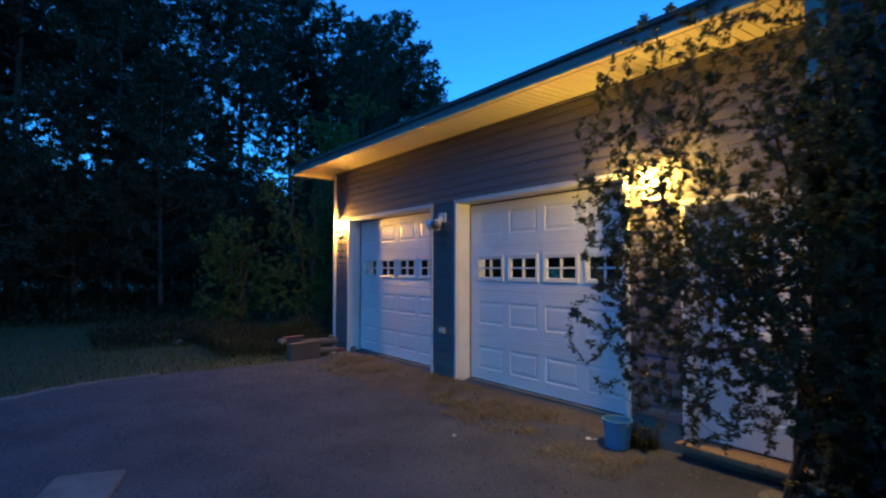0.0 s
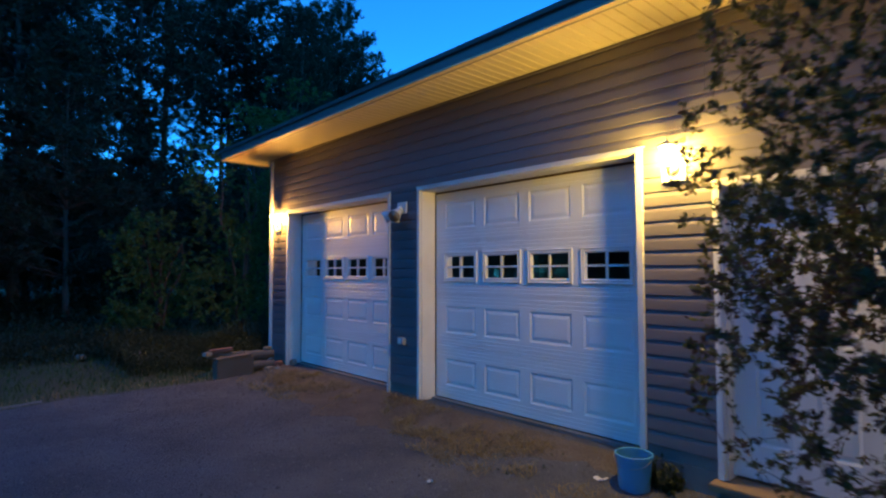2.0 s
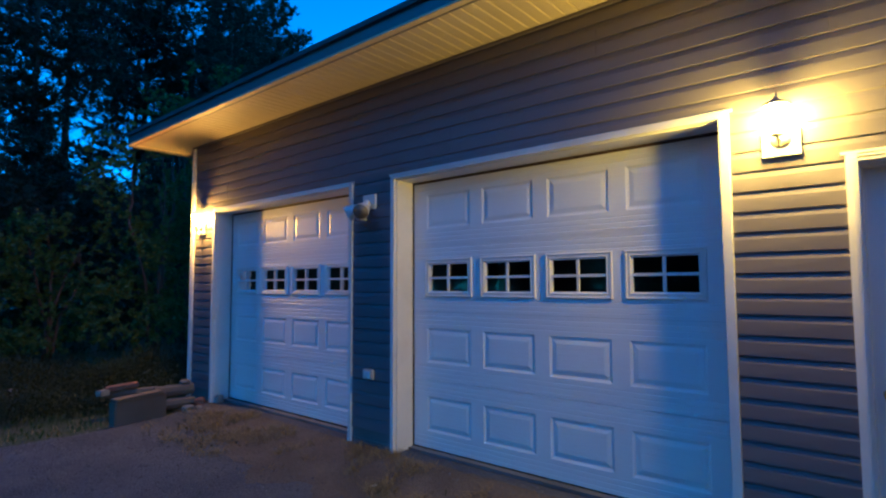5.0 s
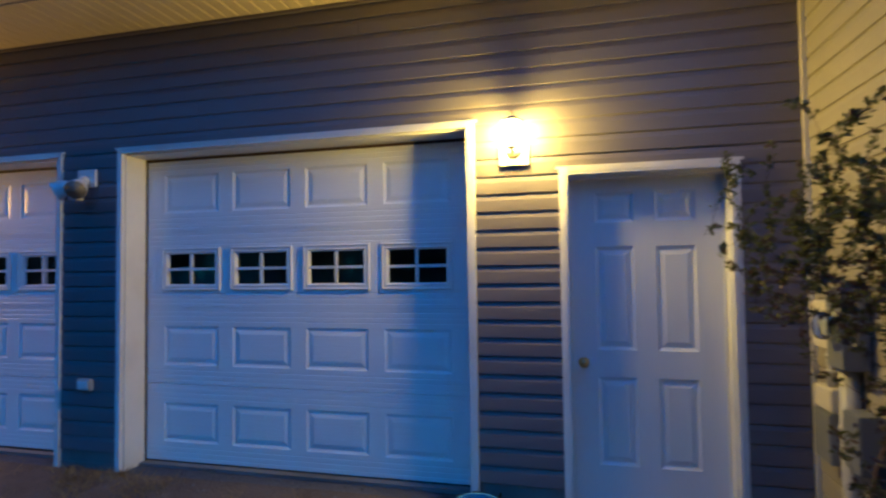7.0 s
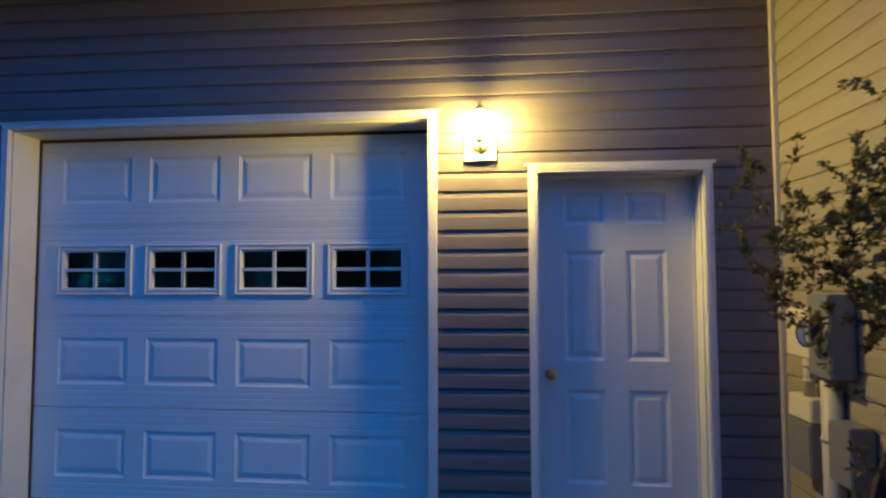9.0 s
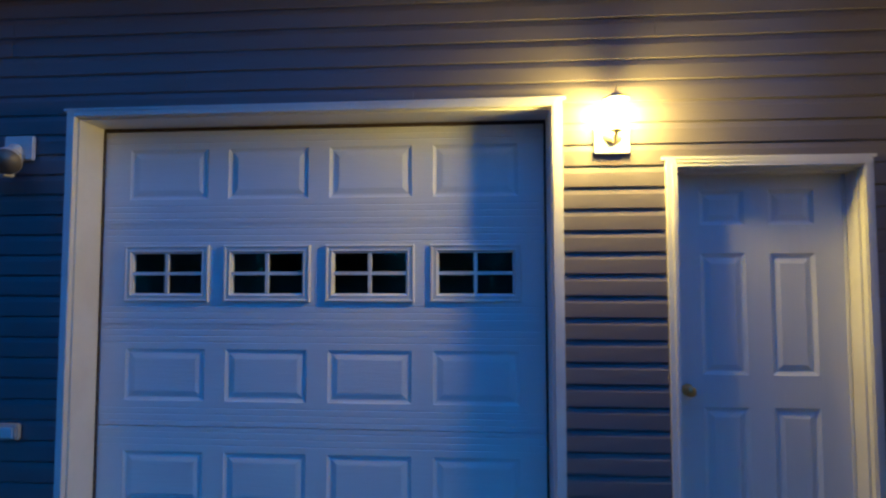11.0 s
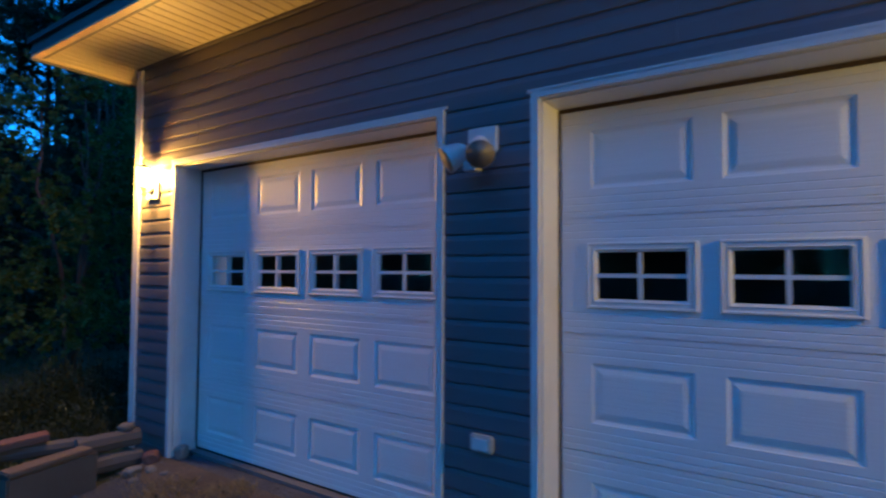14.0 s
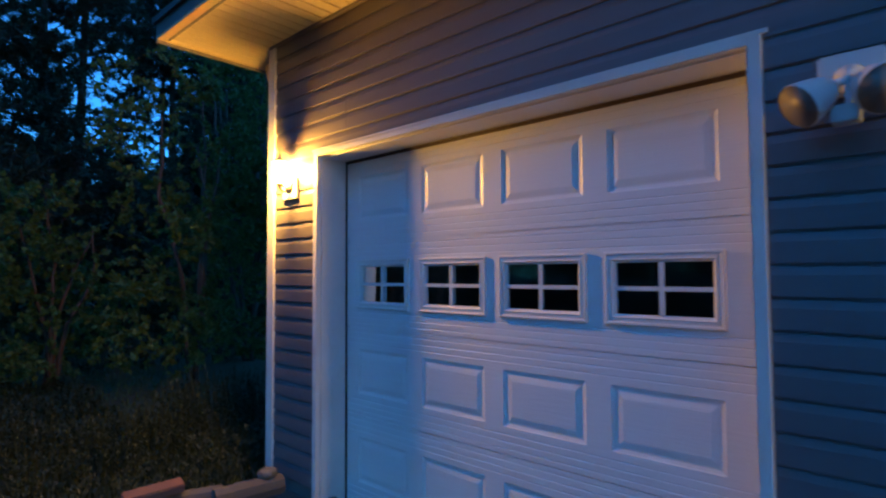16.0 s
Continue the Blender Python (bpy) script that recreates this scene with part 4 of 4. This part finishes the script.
def shrub_by_door():
    rnd = random.Random(11)
    base = Vector((3.92, 1.52, -0.24))
    root = thing("bush", base, "tall loose bush with small green and bronze leaves beside the wing", "bush")
    stems = []
    for tx, ty, tz in ((3.35, 1.15, 1.5), (2.9, 1.35, 1.7), (2.6, 0.95, 2.1), (2.85, 0.8, 2.4), (2.35, 1.25, 1.1), (3.3, 0.6, 1.9), (2.7, 0.5, 1.5), (3.2, 1.45, 1.75)):
        mid = Vector((3.62 + rnd.uniform(-0.06, 0.06), 1.24 + rnd.uniform(-0.1, 0.1), 0.75 + rnd.uniform(-0.2, 0.15)))
        end = Vector((tx, ty, tz))
        stems.append([base + Vector((rnd.uniform(-0.04, 0.04), rnd.uniform(-0.04, 0.04), 0)), base.lerp(mid, 0.5) + 0.03 * rand_unit(rnd), mid, mid.lerp(end, 0.5) + 0.08 * rand_unit(rnd) + Vector((0, 0, 0.1)), end])
    tips = []
    for _ in range(1500):
        tips.append(in_ellipsoid(rnd, (2.72, 1.08, 1.85), (0.92, 0.78, 0.98)))
    for _ in range(360):
        tips.append(in_ellipsoid(rnd, (2.48, 1.12, 1.2), (0.68, 0.66, 0.55)))
    for _ in range(120):
        tips.append(in_ellipsoid(rnd, (3.15, 1.35, 1.75), (0.45, 0.55, 0.6)))
    for _ in range(70):
        tips.append(in_ellipsoid(rnd, (2.95, 1.2, 0.85), (0.7, 0.6, 0.4)))
    for _ in range(350):
        tips.append(in_ellipsoid(rnd, (3.0, 0.35, 1.45), (0.55, 0.85, 1.4), 0.0))
    for _ in range(300):
        tips.append(in_ellipsoid(rnd, (3.0, 0.62, 2.25), (0.5, 0.36, 0.6), 0.0))
    for _ in range(260):
        tips.append(in_ellipsoid(rnd, (3.1, 0.84, 2.05), (0.34, 0.24, 0.9), 0.0))
    for _ in range(380):
        tips.append(in_ellipsoid(rnd, (2.85, 0.88, 1.35), (0.5, 0.38, 0.75), 0.0))
    for _ in range(150):
        tips.append(in_ellipsoid(rnd, (3.36, 1.56, 1.6), (0.36, 0.36, 0.46), 0.0))
    tips = [(x + 0.01, y + 0.06, z + 0.05) for x, y, z in tips]
    tips = [t for t in tips if t[2] < 2.7 - 0.8 * max(0.0, t[0] - 2.5) or (t[1] < 1.0 and t[2] < 2.75)]
    # the side towards the door is lower
    tips = [t for t in tips if t[1] < 2.5 - 0.56 * (t[0] - 1.11) or t[2] < rnd.uniform(1.75, 2.02)]
    tips = [t for t in tips if t[0] < WING_X - 0.06 or t[1] > WING_Y + 0.12]
    wood, leaves = woody(rnd, stems, tips, 0.020, 0.024, 0.012, 32)
    tagged(part("branch_work", wood, BARK, root, "thin dark brown branches"), kind="stuff")
    red = Soup()
    green = Soup()
    for i in range(0, len(leaves.f), 2):
        n = i // 2 * 4
        tgt = red if rnd.random() < (0.42 if leaves.v[n][2] < 1.5 else 0.14) else green
        tgt.add(leaves.v[n:n + 4], [(0, 1, 2), (0, 2, 3)])
    tagged(part("leaves", green, LEAF, root, "small dull green leaves"), kind="stuff")
    tagged(part("bronze_leaves", red, RED_LEAF, root, "small bronze-red leaves"), kind="stuff")


# an added dark mass of leaves that stands in for deep shade by the wing
def dense_shrub():
    rnd = random.Random(23)
    base = Vector((3.15, 0.25, -0.25))
    root = thing("bush", base, "dense leafy bush added against the wing, deep shade put into its leaf colour", "bush")
    stems = []
    for tx, ty, tz in ((3.2, 0.7, 1.6), (3.0, 0.2, 2.2), (3.1, -0.4, 1.8), (3.2, 0.8, 0.7), (2.9, 0.5, 1.1), (3.2, -0.6, 0.9)):
        end = Vector((tx, ty, tz))
        stems.append([base + 0.04 * rand_unit(rnd), base.lerp(end, 0.35) + 0.06 * rand_unit(rnd), base.lerp(end, 0.7) + 0.06 * rand_unit(rnd), end])
    tips = []
    for _ in range(700):
        tips.append(in_ellipsoid(rnd, (3.12, 0.22, 1.05), (0.42, 0.88, 1.3), 0.2))
    for _ in range(320):
        tips.append(in_ellipsoid(rnd, (3.28, 0.72, 0.45), (0.3, 0.45, 0.7), 0.0))
    for _ in range(260):
        tips.append(in_ellipsoid(rnd, (3.05, 0.45, 2.1), (0.42, 0.62, 0.75), 0.0))
    tips = [t for t in tips if t[0] < WING_X - 0.08]
    wood, leaves = woody(rnd, stems, tips, 0.024, 0.055, 0.032, 22)
    tagged(part("branch_work", wood, BARK, root, "thin dark branches"), kind="stuff")
    tagged(part("leaves", leaves, SHADED_LEAF, root, "green leaves darkened to hold the deep shade by the wing"), kind="stuff")


shrub_by_door()
dense_shrub()


# deciduous saplings beyond the garage corner
def sapling(seed, base, height, spread, tips_n, label, leaf=0.08, low=0.08):
    rnd = random.Random(seed)
    b = Vector(base)
    root = thing("young_tree", b, label, "tree", group="young trees at the woods' edge")
    stems = []
    for k in range(4):
        a = rnd.uniform(0, 6.28)
        top = b + Vector((math.cos(a) * spread * 0.35, math.sin(a) * spread * 0.35, height * rnd.uniform(0.7, 0.95)))
        stems.append([b + Vector((0.08 * math.cos(a), 0.08 * math.sin(a), 0)), b.lerp(top, 0.35) + 0.15 * rand_unit(rnd), b.lerp(top, 0.7) + 0.2 * rand_unit(rnd), top])
    tips = []
    lumps = [(b + Vector((rnd.uniform(-1, 1) * spread * 0.62, rnd.uniform(-1, 1) * spread * 0.62, height * rnd.uniform(low, 0.95))), rnd.uniform(0.22, 0.48) * spread) for _ in range(36)]
    for c, r in lumps:
        for _ in range(tips_n // 16):
            tips.append(in_ellipsoid(rnd, c, (r, r, r * 0.75), 0.0))
    wood, leaves = woody(rnd, stems, tips, 0.028 + 0.003 * height, leaf, leaf * 0.6, 19, 0.12)
    tagged(part("stem_work", wood, BARK, root, "slim reddish-brown stems"), kind="stuff")
    tagged(part("leaves", leaves, SAP_LEAF, root, "fresh green leaves"), kind="stuff")
    return root


def at_ground(x, y):
    return (x, y, ground_z(x, y) - 0.03)


sapling(21, at_ground(5.9, 14.2), 5.2, 1.5, 420, "leafy young tree behind the garage corner, faintly lamp-lit")
sapling(22, at_ground(4.4, 15.6), 3.0, 1.4, 300, "low leafy young tree at the edge of the lawn")
sapling(23, at_ground(7.6, 15.8), 7.3, 1.7, 460, "leafy young tree close behind the garage")
sapling(24, at_ground(7.3, 12.6), 4.2, 1.3, 360, "leafy bush beside the garage's end wall")
sapling(26, at_ground(10.5, 14.0), 5.8, 1.9, 340, "leafy young tree behind the garage")


# pines
def pine(seed, height, bare, label):
    rnd = random.Random(seed)
    root = thing("pine_tree", (0, 0, 0), label, "tree", group="pines of the wood")
    trunk, limbs, crown = Soup(), Soup(), Soup()
    n = 12
    bend = Vector((rnd.uniform(-0.2, 0.2), rnd.uniform(-0.2, 0.2), 0))
    r0 = 0.0085 * height + 0.02

    def axis(h):
        return bend * math.sin(h / height * 2.4) + Vector((0, 0, h))

    trunk.tube([axis(height * i / n) for i in range(n + 1)], [r0 * (1 - 0.93 * i / n) * (1.25 if i == 0 else 1) for i in range(n + 1)], 9)
    h = height * 0.16
    while h < height * 0.985:
        u = h / height
        live = u > bare
        k = rnd.randint(3, 5) if live else rnd.randint(2, 4)
        a0 = rnd.uniform(0, 6.28)
        for j in range(k):
            a = a0 + 6.28 * j / k + rnd.uniform(-0.3, 0.3)
            if live:
                v = (u - bare) / (1 - bare)
                length = (0.5 + 2.5 * (1 - v) ** 0.7 * min(1, 0.55 + 2.2 * v)) * rnd.uniform(0.65, 1.2)
                rise = 0.15 + 0.5 * v
            else:
                length = rnd.uniform(0.7, 2.2)
                rise = rnd.uniform(-0.15, 0.15)
            d = Vector((math.cos(a), math.sin(a), rise)).normalized()
            p0 = axis(h)
            pts = [p0 + d * length * t + Vector((0, 0, (0.12 if live else -0.08) * length * t * t)) + 0.03 * length * rand_unit(rnd) for t in (0, 0.35, 0.7, 1.0)]
            limbs.tube(pts, [0.032 * (1.15 - u), 0.024 * (1.15 - u), 0.014 * (1.15 - u), 0.004], 4, cap=False)
            if not live:
                for _ in range(6):
                    t = rnd.uniform(0.25, 0.98)
                    q = pts[0].lerp(pts[-1], t)
                    limbs.tube([q, q + (d + rand_unit(rnd)).normalized() * rnd.uniform(0.2, 0.6)], [0.007, 0.002], 3, cap=False)
                if rnd.random() < 0.68:
                    continue
            tufts = int(5 + 11 * length) if live else 4
            for _ in range(tufts):
                t = rnd.uniform(0.28, 1.05)
                q = pts[0].lerp(pts[-1], t) + Vector([a_ * b_ for a_, b_ in zip(rand_unit(rnd), (1, 1, 0.4))]) * 0.26 * length * rnd.uniform(0.1, 1) * (0.4 + t)
                limbs.tube([pts[0].lerp(pts[-1], max(0.1, t - 0.15)), q], [0.006, 0.003], 3, cap=False)
                size = rnd.uniform(0.16, 0.30)
                for _ in range(12):
                    dd = (rand_unit(rnd) + 0.5 * d + Vector((0, 0, 0.35))).normalized()
                    s_ = dd.cross(rand_unit(rnd))
                    s_ = s_.normalized() * 0.026 if s_.length > 0.01 else Vector((0.026, 0, 0))
                    tip = q + dd * size * rnd.uniform(0.7, 1.2)
                    crown.add([q - s_, q + s_, tip], [(0, 1, 2)])
        h += rnd.uniform(0.26, 0.5) if live else rnd.uniform(0.35, 0.8)
    part("trunk", trunk, PINE_BARK, root, "straight brown trunk", smooth=True)
    tagged(part("limb_work", limbs, PINE_BARK, root, "thin bare limbs"), kind="stuff")
    tagged(part("needles", crown, NEEDLE, root, "dark green needle tufts"), kind="stuff")
    return root


PINES = [pine(31, 16.5, 0.40, "tall dark pine with a bare lower trunk"), pine(32, 18.5, 0.48, "tall dark pine with a bare lower trunk"),
         pine(33, 15.0, 0.34, "tall dark pine with a bare lower trunk"), pine(34, 17.5, 0.44, "tall dark pine with a bare lower trunk")]
FULL = [pine(35, 9.0, 0.05, "young dark pine branching to the ground"), pine(36, 6.5, 0.04, "young dark pine branching to the ground")]


def stand(ob, x, y, turn, size):
    return copy_thing(ob, Matrix.LocRotScale((x, y, ground_z(x, y) - 0.05), Euler((0, 0, radians(turn))), (size, size, size)))


rnd = random.Random(77)
spots = []
for gx in range(-5, 9):
    for gy in range(0, 3):
        x = gx * 3.0 + rnd.uniform(-1.1, 1.1) + gy * 0.7
        y = 23.0 + gy * 3.4 + rnd.uniform(-1.2, 1.2) - 0.10 * gx * 3
        spots.append((x, y))
for i, (x, y) in enumerate(spots):
    kind = PINES[rnd.randrange(4)]
    size = rnd.uniform(0.88, 1.08)
    turn = rnd.uniform(0, 360)
    if x / y > 0.50:
        size *= 0.80
    if x / y > 0.72 or rnd.random() < 0.10:
        continue
    stand(kind, x, y, turn, size)
for x, y, k, size in ((3.2, 20.5, 0, 0.95), (-1.5, 20.0, 1, 1.0), (0.8, 21.5, 1, 1.1), (8.8, 20.5, 1, 0.9), (-5, 19, 0, 0.9), (5.6, 22.5, 0, 0.8), (-3.4, 21.5, 0, 1.0), (11.5, 20.5, 1, 0.9)):
    stand(FULL[k], x, y, rnd.uniform(0, 360), size)
for x, y, k, size in ((11.6, 25.0, 1, 0.80), (13.0, 25.2, 0, 0.86), (14.4, 25.6, 3, 0.87), (16.3, 26.0, 0, 0.97), (17.6, 26.6, 2, 0.98), (19.0, 27.0, 0, 0.78), (20.4, 27.0, 2, 0.62)):
    stand(PINES[k], x, y, rnd.uniform(0, 360), size)
for i in range(128):
    x = -24 + 0.80 * (i % 64) + rnd.uniform(-0.8, 0.8)
    y = (36.5 if i < 64 else 31.0) + rnd.uniform(-2.0, 3.0) - 0.12 * x
    stand(FULL[i % 2], x, y, rnd.uniform(0, 360), rnd.uniform(0.58, 0.92) * (1.0 if i % 2 == 0 else 1.3))
# unseen pines behind the camera, added for window reflections and less low sky light
for i in range(64):
    y = -14 + 1.15 * i + rnd.uniform(-0.8, 0.8)
    x = -27 + rnd.uniform(-4, 3)
    stand(PINES[i % 4] if i % 3 == 0 else FULL[i % 2], x, y, rnd.uniform(0, 360), rnd.uniform(0.8, 1.0))
# more unseen pines, added west and south to block low sky light
for i in range(13):
    y = -24 + 3.9 * i + rnd.uniform(-0.5, 0.5)
    x = -16.0 + rnd.uniform(-2.5, 1.0) - 0.09 * abs(y)
    stand(PINES[i % 4] if i % 3 else FULL[i % 2], x, y, rnd.uniform(0, 360), rnd.uniform(0.95, 1.15))
for i in range(9):
    stand(PINES[i % 4] if i % 3 else FULL[i % 2], -17 + 3.0 * i, -15 + rnd.uniform(-2, 1.5), rnd.uniform(0, 360), rnd.uniform(0.95, 1.15))
for i, ob in enumerate(PINES):
    ob.location = (-9.0 + 2.2 * i, 24.0 + 1.3 * i, ground_z(0, 24) - 0.05)
for i, ob in enumerate(FULL):
    ob.location = (-8.0 + 2.4 * i, 20.2, ground_z(0, 20) - 0.05)


# undergrowth, lawn and dry weeds
def blades(n, area, height, width, seed, keep=None, lean=0.45):
    rnd_ = random.Random(seed)
    s_ = Soup()
    x0, x1, y0, y1 = area
    made = 0
    while made < n:
        x, y = rnd_.uniform(x0, x1), rnd_.uniform(y0, y1)
        made += 1
        if keep and not keep(x, y):
            continue
        z = ground_z(x, y) - 0.01
        a = rnd_.uniform(0, 6.28)
        hh = height * rnd_.uniform(0.5, 1.3)
        w = width * rnd_.uniform(0.7, 1.3)
        c, sn = math.cos(a), math.sin(a)
        l1, l2 = lean * hh * 0.35, lean * hh * rnd_.uniform(0.6, 1.4)
        b = rnd_.uniform(0, 6.28)
        cb, sb = math.cos(b), math.sin(b)
        s_.add([(x - w * c, y - w * sn, z), (x + w * c, y + w * sn, z), (x + w * 0.7 * c + l1 * cb, y + w * 0.7 * sn + l1 * sb, z + hh * 0.6),
                (x - w * 0.7 * c + l1 * cb, y - w * 0.7 * sn + l1 * sb, z + hh * 0.6), (x + l2 * cb, y + l2 * sb, z + hh)], [(0, 1, 2, 3), (3, 2, 4)])
    return s_


def past_edge(x, y):
    return y > lawn_edge(min(x, 4.7)) + 0.04 * noise.noise((x * 7, y * 7, 0)) and not (x > 4.5 and y < CORNER_OUT + 0.05)


solid("lawn", blades(42000, (-9, 6, 5, 20), 0.075, 0.006, 41, past_edge), GRASS, "dim green mown lawn beyond the driveway", "lawn", kind="stuff")
solid("lawn_fringe", blades(4500, (-4, 4.2, 6.6, 9.8), 0.07, 0.004, 42, lambda x, y: past_edge(x, y) and y < lawn_edge(x) + 0.35), DRY, "dry grass fringe along the driveway", "grass", kind="stuff")


def patch(cx, cy, rx, ry):
    chance = random.Random(int(cx * 100 + cy * 7))
    return lambda x, y: ((x - cx) / rx) ** 2 + ((y - cy) / ry) ** 2 + 0.5 * chance.random() < 0.62 + 1.5 * noise.noise((x * 3.2, y * 3.2, 2.2))


def dry_patch(name, seed, n, cx, cy, rx, ry, label):
    s_ = blades(n, (cx - rx, cx + rx, cy - ry, cy + ry), 0.058, 0.0026, seed, patch(cx, cy, rx, ry), 1.7)
    s_.v = [(x, y, z + 0.02) for x, y, z in s_.v]
    solid(name, s_, DRY, label, "grass", kind="stuff")


dry_patch("dry_weeds", 43, 6500, 4.02, 4.55, 0.50, 1.05, "dry straw-coloured weeds on the gravel by the garage door")
dry_patch("dry_weeds", 44, 8000, 4.05, 7.7, 0.60, 1.50, "dry straw-coloured weeds on the gravel by the garage door")
dry_patch("dry_weeds", 45, 3000, 4.30, 6.0, 0.32, 0.9, "sparse dry weeds at the foot of the wall")
dry_patch("dry_weeds", 46, 2200, 3.9, 3.1, 0.5, 0.5, "sparse dry weeds around the bucket")


def weeds(seed, n, area, height, leaf, label, keep=None):
    rnd_ = random.Random(seed)
    s_ = Soup()
    x0, x1, y0, y1 = area
    for _ in range(n):
        x, y = rnd_.uniform(x0, x1), rnd_.uniform(y0, y1)
        if keep and not keep(x, y):
            continue
        z = ground_z(x, y) - 0.02
        hh = height * rnd_.uniform(0.4, 1.2) * (0.7 + 0.8 * max(-0.5, noise.noise((x * 0.8, y * 0.8, 1.0))))
        d = (Vector((0, 0, 1)) + 0.25 * rand_unit(rnd_)).normalized()
        s_.tube([(x, y, z), Vector((x, y, z)) + d * hh], [0.004, 0.002], 3, cap=False)
        for i in range(9):
            u = rnd_.uniform(0.15, 1.0)
            s_.leaf(Vector((x, y, z)) + d * hh * u, (rand_unit(rnd_) + Vector((0, 0, 0.3))).normalized(), Vector((0, 0, 1)), leaf * rnd_.uniform(0.6, 1.3), leaf * 0.42)
    return solid("undergrowth", s_, WEED, label, "weeds", kind="stuff")


weeds(51, 3000, (2.6, 7.0, 9.9, 12.5), 0.5, 0.05, "leafy weeds filling the planting bed by the garage corner", lambda x, y: (x < 4.5 or y > CORNER_OUT + 0.4) and y > 9.85 + 0.4 * max(0, 3.4 - x))
weeds(52, 2600, (-9, 9.5, 14.5, 21), 0.5, 0.13, "dark weeds and ferns along the edge of the wood", lambda x, y: y > 17.6 - 0.25 * x)
weeds(53, 1400, (0.8, 4.6, 12.2, 15.5), 0.4, 0.07, "leafy weeds at the end of the lawn")
weeds(54, 40, (4.38, 4.56, 2.78, 3.02), 0.30, 0.05, "small dark weed growing against the wall beside the bucket")
weeds(57, 60, (3.75, 4.35, 3.7, 5.2), 0.07, 0.03, "low green sprigs among the dry weeds")
weeds(58, 70, (3.5, 4.45, 6.7, 8.8), 0.08, 0.03, "low green sprigs on the dirt by the garage door")
weeds(56, 2600, (-34, 44, 40, 47), 3.2, 0.42, "dark thicket behind the pines")
weeds(55, 2600, (-16, 14, 19.5, 27), 1.7, 0.22, "dark brush under the pines")

def pale_edge():
    s_ = Soup()
    cols = [-9 + 0.1 * i for i in range(105)]
    vs = []
    for x in cols:
        e = lawn_edge(x) - 0.02
        w = 0.26 + 0.22 * noise.noise((x * 2, 4, 0)) + 0.10 * noise.noise((x * 11, 4, 0)) - 0.22 * max(0, x + 0.6)
        for j in range(4):
            y = e - max(0.02, w) * j / 3
            vs.append((x, y, surface_z(x, y) + (0.016 if j in (1, 2) else -0.012)))
    s_.add(vs, [(i * 4 + j, i * 4 + j + 1, i * 4 + j + 5, i * 4 + j + 4) for i in range(len(cols) - 1) for j in range(3)])
    return s_


solid("gravel_edge", pale_edge(), PALE_GRAVEL, "pale washed gravel along the lawn's edge", "gravel", kind="stuff", smooth=True)

# loose stones in the gravel
def pebbles(n, seed):
    rnd_ = random.Random(seed)
    s_ = Soup()
    for _ in range(n):
        x, y = rnd_.uniform(-2.5, 4.7), 0.2 + 9.2 * rnd_.random()
        if y > lawn_edge(x) - 0.05:
            continue
        r = rnd_.choice((0.004, 0.005, 0.006, 0.008, 0.010, 0.015)) * rnd_.uniform(0.7, 1.3)
        z = surface_z(x, y)
        a = rnd_.uniform(0, 6.28)
        vs = []
        for k in range(5):
            q = a + 6.28 * k / 5
            vs.append((x + r * math.cos(q) * rnd_.uniform(0.7, 1.2), y + r * math.sin(q) * rnd_.uniform(0.7, 1.2), z - 0.002))
        vs.append((x + 0.2 * r, y, z + r * rnd_.uniform(0.5, 0.9)))
        s_.add(vs, [(k, (k + 1) % 5, 5) for k in range(5)])
    return s_


solid("loose_gravel", pebbles(46000, 61), STONE, "loose grey stones scattered over the driveway", "gravel", kind="stuff")

# ---- siding courses ----
lay_boards(front_wall, (WX, CORNER_IN, 0), (WX, CORNER_OUT, 0), (-1, 0, 0), 0.02, SOFFIT_Z - 0.01,
           lambda z: [(a - CORNER_IN, b - CORNER_IN) for a, b in free_spans(z, CORNER_IN + 0.03, CORNER_OUT - 0.05)], SIDING)
lay_boards(wing_wall, (WING_X, WING_Y, 0), (WX, WING_Y, 0), (0, 1, 0), -0.15, 5.45, lambda z: [(0.08, WX - WING_X - 0.03)], WING_SIDING)
# front face in the near-black siding, its shade part of the colour
lay_boards(wing_wall, (WING_X, WING_Y, 0), (WING_X, -7, 0), (-1, 0, 0), -0.15, 5.45, lambda z: [(0.08, 7.5)], SHADED_CLAD)
